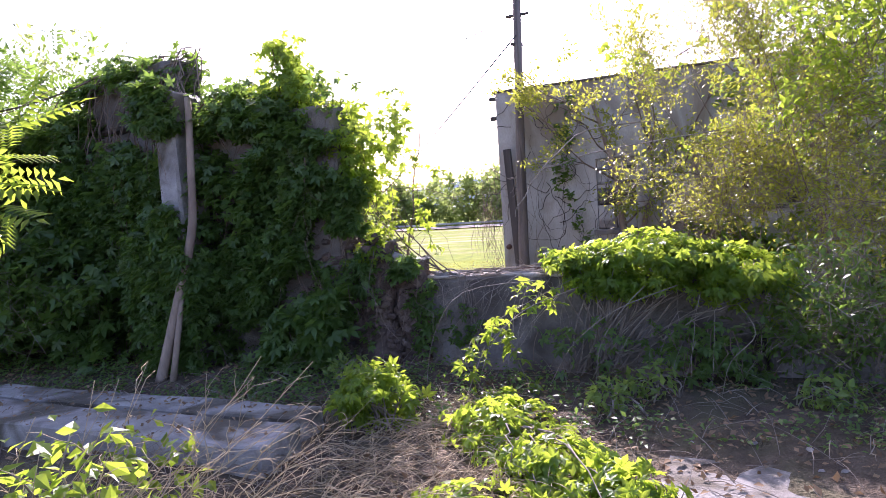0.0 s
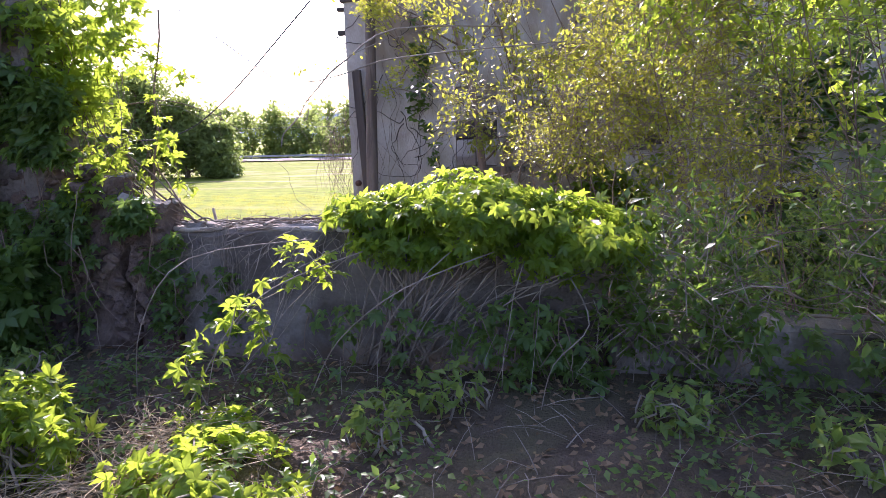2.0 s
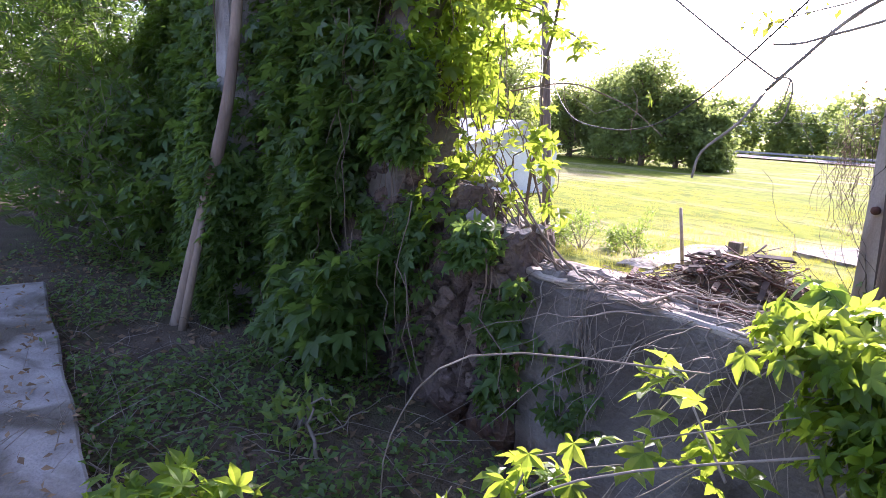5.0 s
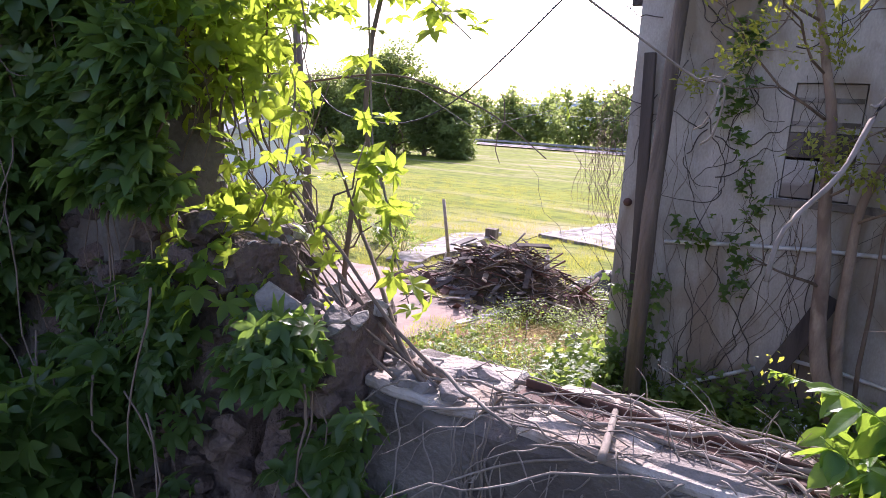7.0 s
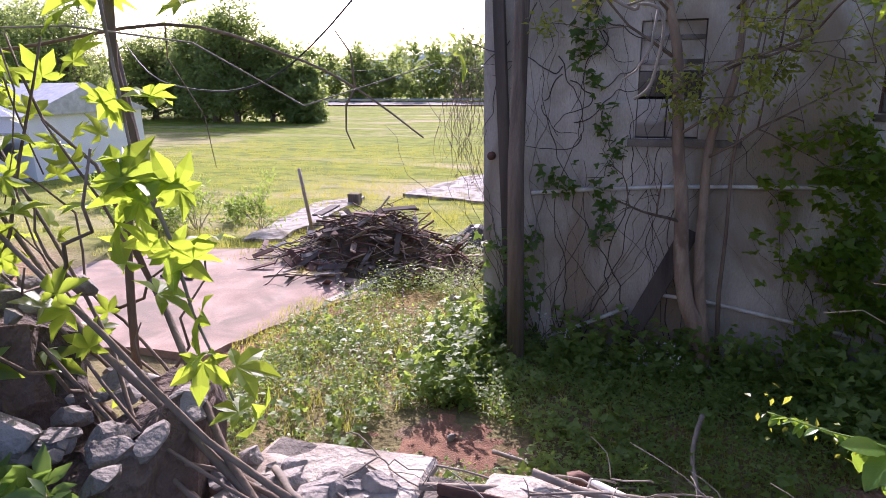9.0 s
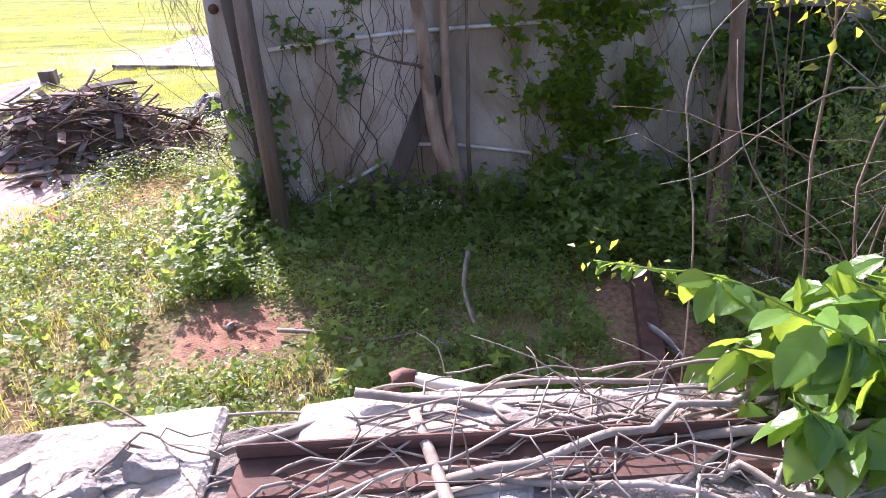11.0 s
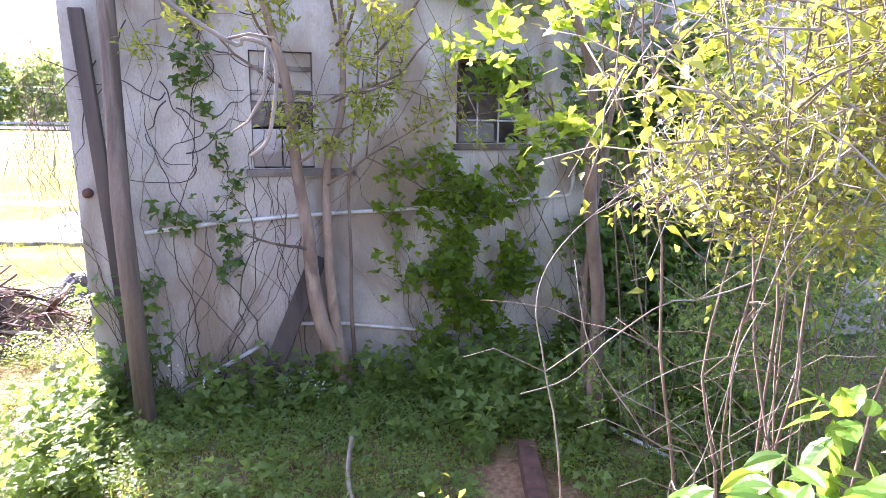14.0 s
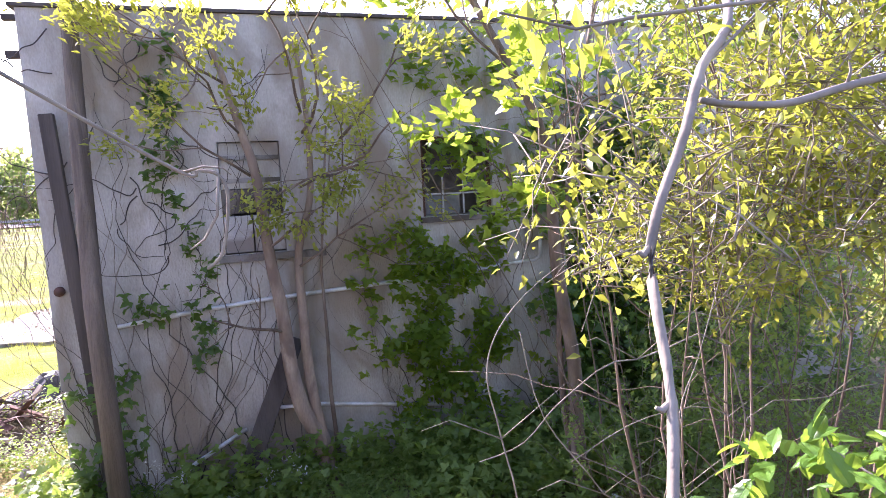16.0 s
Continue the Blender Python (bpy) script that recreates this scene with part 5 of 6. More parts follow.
leaf_patch("stub_creeper", [(-2.8, -2.45, 5.98, 6.16, 0.0, 0.8, 1.6), (-2.95, -2.55, 5.86, 6.06, 0.78, 1.08, 2), (-4.0, -3.0, 5.82, 5.96, -0.05, 1.2, 5.5), (-2.6, -1.9, 6.1, 6.19, 0.0, 0.6, 0.5)], 900, 0.08, "palm", M_SHADELEAF, "ragged creeper clinging to the broken wall end", 76, stems=10)
leaf_patch("low_wall_creeper", [(-1.3, 0.9, 5.55, 5.93, -0.1, 0.5, 3), (0.6, 4.0, 5.5, 5.93, -0.1, 0.4, 2)], 380, 0.08, "palm", M_SHADELEAF, "thin dark creeper on the shaded low wall", 74, stems=160)


def make_trunk_pair():
    t = thing("bare_tree", (-5.2, 5.05, -0.1), "bare grey forked trunk leaning on the creeper wall", "trunk")
    tubes("trunk", [(smooth_pts([(-5.24, 5.02, -0.15), (-5.1, 5.15, 0.5), (-4.93, 5.34, 1.4), (-4.96, 5.45, 2.0), (-5.0, 5.55, 2.9)]), 0.058, 0.035)], M_PALEBARK, t, 10)
    tubes("side_stem", [([(-5.06, 5.02, -0.15), (-5.03, 5.12, 0.35), (-5.0, 5.24, 0.9)], 0.036, 0.026)], M_PALEBARK, t, 8)


make_trunk_pair()


def make_dead_vines():
    r = np.random.default_rng(75)
    t = thing("dead_vines", (-6, 5.7, -0.1), "dry dead vines draped over the ruined pier", "vine")
    runs = []
    for i in range(46):
        u = r.uniform(-7.1, -5.3)
        runs.append((curve_pts((u, 6.2, 3.5 + r.uniform(0, 0.15)), (u + r.normal(0, 0.5), 5.75, r.uniform(1.2, 2.6)), -0.2, 8, 0.06, pyr, (0, -0.18, 0)), 0.009, 0.004))
    runs.append((curve_pts((-5.45, 5.9, 3.3), (-4.9, 5.7, 2.9), 0.25, 10), 0.012, 0.010))
    runs.append((curve_pts((-9.5, 5.6, 3.25), (-6.6, 5.8, 3.4), 0.15, 10), 0.016, 0.012))
    runs.append((curve_pts((-9.5, 5.5, 2.9), (-7.2, 5.7, 2.8), 0.1, 10, 0.03, pyr), 0.012, 0.008))
    for i in range(42):
        u = r.uniform(-9.5, -2.8)
        z = r.uniform(0.6, 2.6) if u < -3.4 else r.uniform(0.5, 1.2)
        runs.append((curve_pts((u, 5.72, z), (u + r.normal(0, 0.35), 5.68, max(-0.05, z - r.uniform(0.4, 1.3))), r.normal(0, 0.1), 6, 0.03, pyr), r.uniform(0.002, 0.0045), 0.0015))
    tube_parts("stem", [(smooth_pts(p, 2), a, b) for p, a, b in runs], M_BARK, t, 4)


make_dead_vines()


# ---- low wall: rubble, twigs, rails ----
r_ = np.random.default_rng(81)
for i in range(120):
    u = r_.uniform(-3.25, -2.2) if i < 96 else r_.uniform(-2.2, -1.3)
    v = r_.uniform(6.24, 6.5) if u > -2.61 else r_.uniform(6.08, 6.42)
    top = 0.80 if u > -2.61 else (0.98 if u > -2.94 else 1.19)
    s = r_.uniform(0.015, 0.055) if u < -2.25 else r_.uniform(0.01, 0.026)
    rock((u, v, top + s * 0.3), (s * 1.25, s * 0.95, s * 0.7), i + 90, label="broken concrete rubble on the wall top")
rock((-2.86, 6.1, 1.02), (0.11, 0.08, 0.09), 150, label="large broken concrete lump on the wall end")


def make_rubble_face():
    """Stones and earth that stand out of the broken end of the tall wall."""
    r = np.random.default_rng(84)
    t = thing("rubble_heap", (-3.2, 5.97, 0.0), "bare brown rubble core of the broken wall end", "rubble")
    for i in range(230):
        u, z = r.uniform(-4.0, -2.64), r.uniform(-0.05, 1.26)
        face = 5.95 if u < -3.44 else (6.0 if u < -2.95 else 6.08)
        if u > -2.95 and z > 0.95:
            continue
        s = r.uniform(0.02, 0.06)
        m = Matrix.Translation((u, face + 0.01, z)) @ Euler((r.normal(0, 0.4), r.normal(0, 0.5), r.normal(0, 0.4))).to_matrix().to_4x4()
        lay("stone", rough_box("stone", (-s, -0.045, -s * 0.6), (s, 0.045, s * 0.6), M_RUBBLE, m, 0.05, 0.028, 0.018, i), t)


make_rubble_face()
bx = thing("iron_rail", (-1.4, 6.38, 0.80), "rusty red channel iron lying on the wall top", "iron rail")
RAIL = Matrix.Translation((-1.42, 6.375, 0.818)) @ Matrix.Rotation(radians(-2.0), 4, "Z")
lay("flange", rough_box("flange", (-0.72, -0.04, 0), (0.85, 0.04, 0.009), M_RUST, RAIL, 0.3, 0.003, 0.003), bx)
lay("web", rough_box("web", (-0.72, 0.032, 0.0095), (0.85, 0.041, 0.036), M_RUST, RAIL, 0.3, 0.003, 0.003), bx)
gp = thing("grey_pipe", (-1.98, 6.5, 0.58), "grey plastic pipe end with a rusty elbow behind the wall", "pipe")
tubes("run", [([(-1.885, 6.70, 0.74), (-1.3, 6.58, 0.64)], 0.0125, 0.0125)], M_PVC, gp, 12)
tubes("elbow", [([(-1.862, 6.695, 0.736), (-1.885, 6.70, 0.74), (-1.903, 6.698, 0.735), (-1.908, 6.69, 0.723), (-1.908, 6.682, 0.711)], 0.0165, 0.018)], M_RUST, gp, 12)


def make_brushwood():
    r = np.random.default_rng(82)
    t = thing("brushwood", (-1.7, 6.3, 0.80), "tangle of bleached dead branches strewn along the wall top", "brushwood")
    runs, thick = [], []
    for i in range(96):
        u, v = r.uniform(-2.3, -0.7), r.uniform(6.25, 6.53)
        if i < 55:
            u = r.uniform(-1.95, -0.95)
        a, ln = r.normal(0.12, 0.34), r.uniform(0.22, 0.85)
        big = i % 6 == 0
        rad = r.uniform(0.005, 0.009) if big else r.uniform(0.0016, 0.0042)
        z = 0.803 + rad + abs(r.normal(0, 0.016))
        d = Vector((math.cos(a) * ln / 2, math.sin(a) * ln / 2, r.normal(0, 0.02)))
        c = Vector((u, v, z))
        pts = curve_pts(c - d, c + d, r.normal(0, 0.02), 9, 0.012 if big else 0.02, pyr, (0, r.normal(0, 0.05), 0))
        pts = [Vector((q.x, min(6.6, max(6.14, q.y)), max(q.z, 0.806 + rad * 0.6))) for q in pts]
        (thick if big else runs).append((pts, rad, rad * 0.5))
        for k in range(2 if i % 2 else 0):
            b = pts[int(r.integers(2, 8))]
            e = b + Vector((r.normal(0, 0.07), r.normal(0, 0.05), r.uniform(0.02, 0.12)))
            runs.append(([b, b.lerp(e, 0.5) + Vector((r.normal(0, 0.01), 0, 0.012)), e], rad * 0.6, rad * 0.25))
    # trailing over the front edge
    for i in range(46):
        u = r.uniform(-2.55, -0.8)
        a = Vector((u, 6.24, 0.815))
        b = Vector((u + r.normal(-0.15, 0.3), 6.16 - r.uniform(0.02, 0.16 if u < -1.6 else 0.5), r.uniform(0.05, 0.72)))
        pts = curve_pts(a, b, -r.uniform(0.03, 0.13), 9, 0.018, pyr)
        rad = r.uniform(0.0018, 0.005)
        runs.append((pts, rad, rad * 0.35))
        if i % 2:
            k = pts[6]
            runs.append((curve_pts(k, k + Vector((r.normal(0, 0.12), -r.uniform(0.0, 0.08), r.normal(-0.08, 0.08))), 0.01, 4, 0.008, pyr), rad * 0.6, rad * 0.25))
    for i in range(16):
        u = r.uniform(-1.5, 0.3)
        b = Vector((max(-1.6, u + r.normal(-0.35, 0.3)), r.uniform(5.2, 5.7), r.uniform(-0.08, 0.1)))
        runs.append((curve_pts((u, 6.0, r.uniform(0.45, 0.8)), b, -r.uniform(0.08, 0.28), 9, 0.012, pyr), r.uniform(0.002, 0.0045), 0.0015))
    # upright roots in the notch of the wall
    for i in range(26):
        u = r.normal(-2.13, 0.045)
        runs.append((curve_pts((u, 6.19, r.uniform(0.3, 0.6)), (u + r.normal(0, 0.03), r.uniform(6.17, 6.4), r.uniform(0.78, 0.9)), 0, 6, 0.012, pyr, (0, -0.03, 0)), r.uniform(0.002, 0.006), 0.0015))
    tube_parts("twig", [(smooth_pts(p, 2), a, b) for p, a, b in runs], M_TWIG, t, 5)
    tube_parts("branch", [(smooth_pts(p, 2), a, b) for p, a, b in thick], M_TWIG, t, 7)


make_brushwood()
stick([(-1.80, 6.13, 0.845), (-1.83, 6.3, 0.845), (-1.87, 6.5, 0.835)], 0.0115, 0.009, "short bleached stick standing on the wall", "bleached_stick", M_TWIG)


def make_arching_vines():
    """Woody vines that fan up from the broken wall end."""
    r = np.random.default_rng(83)
    t = thing("arching_vines", (-2.6, 6.3, 0.9), "woody vine stems fanning up from the broken wall", "vine")
    runs, ends = [], []
    for i in range(10):
        b = Vector((-2.42 + r.normal(0, 0.1), 6.28 + r.normal(0, 0.04), 0.82))
        e = Vector((-3.25 - r.uniform(0, 0.9), 6.55 + r.normal(0, 0.1), 1.3 + r.uniform(0, 0.95) ** 1.7))
        pts = smooth_pts(curve_pts(b, e, r.uniform(0.02, 0.24), 6, 0.05, pyr, (-0.05, r.normal(0, 0.06), 0)), 2)
        runs.append((pts, r.uniform(0.004, 0.011), 0.0025))
        ends += pts[4:]
        k = pts[5]
        runs.append((curve_pts(k, k + Vector((r.normal(0.1, 0.2), r.normal(0, 0.1), r.uniform(0.1, 0.5))), 0.02, 5, 0.02, pyr), 0.005, 0.002))
    runs.append((curve_pts((-2.95, 6.5, 0.95), (-2.62, 6.35, 2.4), 0, 8, 0.02, pyr), 0.010, 0.007))
    tube_parts("stem", runs, M_BARK, t, 6)
    p = np.array([tuple(q) for q in ends])
    q = p[r.integers(0, len(p), 70)] + r.normal(0, 0.05, (70, 3))
    lay("leaves", leaf_mesh("leaves", "palm", q, ways(q, (-2.6, 6.3, 0.8), 0.1), 0.075, M_CREEPER, r), t)


make_arching_vines()


def spray(name, pts, n, size, label, seed, radius=0.005, kind="palm", mat=None, wild=0.6, category="creeper", off=0.04):
    """A stem with leaves on it; every leaf stays on one part."""
    r = np.random.default_rng(seed)
    t = thing(name, pts[0], label, category)
    P = [Vector(p) for p in pts]
    fine = []
    for a, b in zip(P, P[1:]):
        for k in range(6):
            fine.append(a.lerp(b, k / 6))
    fine.append(P[-1])
    tubes("stem", [(fine, radius, radius * 0.4)], M_TWIG, t, 5)
    f = np.array([tuple(p) for p in fine])
    idx = (np.arange(n) * (len(f) - 1) / max(1, n - 1)).astype(int)
    q = f[idx] + r.normal(0, off, (n, 3))
    g = r.normal(0, 1, (n, 3)) + np.array([0, -0.3, -0.35])
    leaf_parts("leaf", kind, q, g, size, mat or M_CREEPER, t, r, wild=wild)
    return t


spray("hanging_spray", [(-3.1, 6.35, 2.25), (-2.72, 6.32, 2.1), (-2.68, 6.3, 1.75), (-2.66, 6.3, 1.5), (-2.62, 6.3, 1.4)], 34, 0.085, "sunlit creeper strand hanging over the gap", 91)
spray("hanging_spray", [(-2.64, 6.3, 1.48), (-2.6, 6.3, 1.36), (-2.57, 6.3, 1.22), (-2.5, 6.3, 1.05)], 16, 0.08, "sunlit creeper strand hanging over the gap", 92)
spray("hanging_spray", [(-3.2, 6.4, 2.2), (-2.8, 6.36, 2.1), (-2.5, 6.34, 1.96), (-2.33, 6.3, 1.84)], 26, 0.075, "sunlit creeper shoot reaching across the sky", 93)
spray("hanging_spray", [(-3.0, 6.3, 1.9), (-2.95, 6.25, 1.65), (-2.96, 6.2, 1.35)], 20, 0.08, "sunlit creeper strand at the wall end", 94)
spray("thin_tendril", [(-3.3, 6.35, 1.75), (-2.8, 6.33, 1.74), (-2.5, 6.3, 1.70), (-2.3, 6.3, 1.60), (-2.1, 6.35, 1.66)], 3, 0.05, "thin bare vine tendril crossing the gap", 95, 0.0022)
stick([(-1.503, 5.887, 1.391), (-1.49, 5.905, 1.478), (-1.426, 5.986, 1.572), (-1.385, 6.068, 1.687), (-1.305, 6.12, 1.793), (-1.25, 6.16, 1.867), (-1.16, 6.22, 1.95), (-0.9, 6.6, 2.2), (-0.2, 7.4, 2.3)], 0.0042, 0.0065, "pale broken creeper stem hanging by the wall", "dead_creeper", M_TWIG,
      [([(-1.25, 6.16, 1.867), (-1.2, 6.17, 1.90), (-1.13, 6.17, 1.96)], 0.0028), ([(-1.385, 6.068, 1.687), (-1.395, 6.065, 1.68), (-1.402, 6.064, 1.684)], 0.0045), ([(-1.426, 5.986, 1.572), (-1.436, 5.985, 1.568), (-1.442, 5.985, 1.571)], 0.0042)])
stick([(-3.1, 7.25, 2.62), (-2.5, 7.1, 2.22), (-2.1, 7.02, 1.95), (-1.865, 7.0, 1.795), (-1.83, 7.0, 1.797), (-1.79, 7.0, 1.785), (-1.775, 7.0, 1.74), (-1.785, 7.0, 1.66), (-1.80, 7.0, 1.61), (-1.83, 7.0, 1.585)], 0.0045, 0.0035, "bleached creeper stem with a frayed end over the wall", "dead_creeper", M_TWIG,
      [([(-1.79, 7.0, 1.785), (-1.80, 6.99, 1.70), (-1.83, 7.0, 1.65), (-1.86, 7.0, 1.63)], 0.004), ([(-1.86, 7.0, 1.795), (-1.82, 6.99, 1.805), (-1.78, 6.99, 1.80), (-1.765, 6.99, 1.785)], 0.003)])
stick([(-3.85, 6.45, 1.7), (-3.61, 6.8, 1.735), (-3.0, 6.8, 1.784), (-2.655, 6.8, 1.703), (-2.462, 6.8, 1.62), (-2.29, 6.8, 1.505)], 0.006, 0.002, "bare vine stem with a hooked twig crossing the gap", "dead_creeper", M_BARK,
      [([(-2.462, 6.8, 1.62), (-2.47, 6.8, 1.70), (-2.51, 6.8, 1.755)], 0.0035), ([(-2.462, 6.8, 1.62), (-2.488, 6.8, 1.58), (-2.492, 6.8, 1.52), (-2.472, 6.8, 1.475)], 0.0035), ([(-3.0, 6.8, 1.784), (-3.05, 6.85, 1.7), (-2.95, 6.85, 1.55), (-2.97, 6.9, 1.4)], 0.0025)])
stick([(0.3, 7.0, 2.1), (-0.4, 6.4, 2.0), (-0.8, 6.08, 1.93), (-0.957, 6.02, 1.886), (-1.08, 6.02, 1.851), (-1.21, 6.02, 1.825), (-1.275, 6.02, 1.811), (-1.335, 6.02, 1.81), (-1.37, 6.02, 1.814)], 0.0055, 0.0028, "bent bare stem among the shrub leaves", "dead_sapling", M_TWIG,
      [([(-1.21, 6.02, 1.825), (-1.205, 6.02, 1.838), (-1.207, 6.02, 1.847)], 0.002)])
for i, pts in enumerate(([(-0.4, 7.9, -2.9), (-0.85, 7.5, 0.2), (-0.956, 7.5, 0.84), (-1.0, 7.5, 1.05), (-0.97, 7.5, 1.2), (-0.85, 7.5, 1.34), (-0.6, 7.6, 1.45)], [(0.5, 8.0, -2.9), (0.2, 7.6, 0.7), (-0.4, 7.5, 1.05), (-0.7, 7.5, 0.95), (-0.87, 7.5, 0.81), (-1.04, 7.5, 0.77)], [(0.1, 7.9, -2.9), (-0.145, 7.5, 0.0), (-0.19, 7.5, 0.5), (-0.21, 7.5, 0.81), (-0.12, 7.5, 1.03), (0.0, 7.5, 1.4)],
                         [(-0.2, 8.0, -2.9), (-0.3, 7.5, 0.1), (-0.55, 7.5, 0.55), (-0.79, 7.5, 0.89), (-0.85, 7.55, 1.2)], [(0.5, 8.2, -2.9), (0.1, 7.9, -0.6), (-0.2, 7.6, 0.35), (-0.7, 7.5, 0.75)], [(0.4, 8.2, -2.9), (-0.1, 7.9, -0.2), (-0.38, 7.5, 0.3), (-0.3, 7.5, 0.42), (-0.2, 7.5, 0.8)],
                         [(0.8, 8.1, -2.9), (0.6, 7.9, 0.0), (0.3, 7.8, 0.6), (-0.2, 7.7, 0.72), (-0.6, 7.65, 0.62)], [(0.9, 8.3, -2.9), (0.5, 8.0, 0.2), (0.9, 7.8, 0.6), (1.3, 7.7, 0.65)])):
    mid = Vector(pts[2])
    stick(pts, 0.0036, 0.0017, "bare arching stem beside the honeysuckle", "dead_sapling", M_TWIG, [([mid, mid + Vector((-0.2, -0.05, 0.12)), mid + Vector((-0.3, -0.05, 0.1))], 0.0022), ([mid, mid + Vector((0.2, -0.1, 0.2))], 0.002)])
spray("budding_spray", [(-0.3, 6.6, 2.25), (-0.9, 6.2, 2.06), (-1.2, 6.1, 1.925), (-1.38, 6.1, 1.9), (-1.44, 6.1, 1.888), (-1.515, 6.1, 1.90)], 44, 0.032, "thin shoot with small yellow spring leaves", 97, 0.003, "simple", M_YOUNG, off=0.015)


# ---- bushes on the near side ----
def creeper_bush(name, lobes, n, size, label, seed, kind="palm", mat=None, floor=None, stems=20, root=None, category="bush"):
    r = np.random.default_rng(seed)
    c0 = lobes[0][0]
    root = root or (c0[0], c0[1], -0.1)
    t = thing(name, root, label, category)
    tot = sum(l[2] for l in lobes)
    P, G = [], []
    for c, rad, sh in lobes:
        p = blob_points(r, int(n * sh / tot), c, rad, 0.4, floor)
        P.append(p)
        G.append(ways(p, c, 0.1))
    P, G = np.vstack(P), np.vstack(G)
    O = G / np.linalg.norm(G, axis=1)[:, None]
    way = np.cross(O, r.normal(0, 1, O.shape)) + 0.45 * O + np.array([0, 0, -0.25])
    up = O * 0.8 + np.array([0, -0.15, 0.9])
    if len(P) <= 340:
        leaf_parts("leaf", kind, P, way, size, mat or M_CREEPER, t, r, (0, -0.1, 1), 0.3)
    else:
        lay("leaves", leaf_mesh("leaves", kind, P, way, size, mat or M_CREEPER, r, up=up, wild=0.3), t)
    runs = []
    for i in range(stems):
        q = Vector(P[r.integers(0, len(P))])
        b = Vector(root) + Vector((r.normal(0, 0.12), r.normal(0, 0.08), 0))
        runs.append((curve_pts(b, q, -r.uniform(0, 0.15), 7, 0.03, pyr), r.uniform(0.005, 0.012), 0.003))
    tube_parts("stem", runs, M_TWIG, t, 5)
    return t


creeper_bush("creeper_bush", [((-0.85, 5.98, 0.92), (0.45, 0.36, 0.22), 3), ((-0.25, 5.9, 0.95), (0.75, 0.5, 0.3), 5), ((0.4, 5.85, 0.82), (0.55, 0.45, 0.34), 2.5), ((-0.6, 5.8, 0.74), (0.55, 0.24, 0.16), 1)], 3300, 0.075,
             "mound of bright green creeper over the low wall", 101, stems=40)
creeper_bush("creeper_clump", [((-2.25, 4.33, 0.12), (0.42, 0.36, 0.34), 1)], 330, 0.088, "rounded clump of bright creeper on the floor", 102, floor=-0.1, stems=12)
creeper_bush("ground_creeper", [((-1.2, 4.3, -0.05), (0.55, 0.55, 0.2), 2), ((-0.75, 3.75, -0.05), (0.55, 0.5, 0.17), 2), ((-0.35, 3.45, -0.05), (0.4, 0.4, 0.17), 1), ((-1.4, 4.75, -0.06), (0.3, 0.3, 0.14), 0.7), ((-1.0, 3.1, -0.05), (0.5, 0.4, 0.14), 0.8)], 1300, 0.075, "sunlit creeper spreading over the floor", 103, floor=-0.1, stems=14)
for i, pts in enumerate(([(-1.75, 4.9, -0.08), (-1.72, 5.1, 0.1), (-1.68, 5.3, 0.3), (-1.5, 5.45, 0.48), (-1.2, 5.6, 0.62)], [(-1.66, 5.3, 0.25), (-1.6, 5.35, 0.5), (-1.3, 5.5, 0.66), (-1.0, 5.75, 0.8)],
                         [(-1.55, 4.95, -0.08), (-1.78, 5.05, 0.2), (-1.75, 5.15, 0.38)], [(-1.3, 5.3, -0.05), (-1.5, 5.4, 0.35), (-1.62, 5.42, 0.42)], [(-1.1, 5.6, 0.6), (-1.35, 5.75, 0.75), (-1.55, 5.8, 0.72)])):
    spray("creeper_shoot", pts, 15, 0.095, "slender creeper shoot climbing towards the wall", 110 + i)


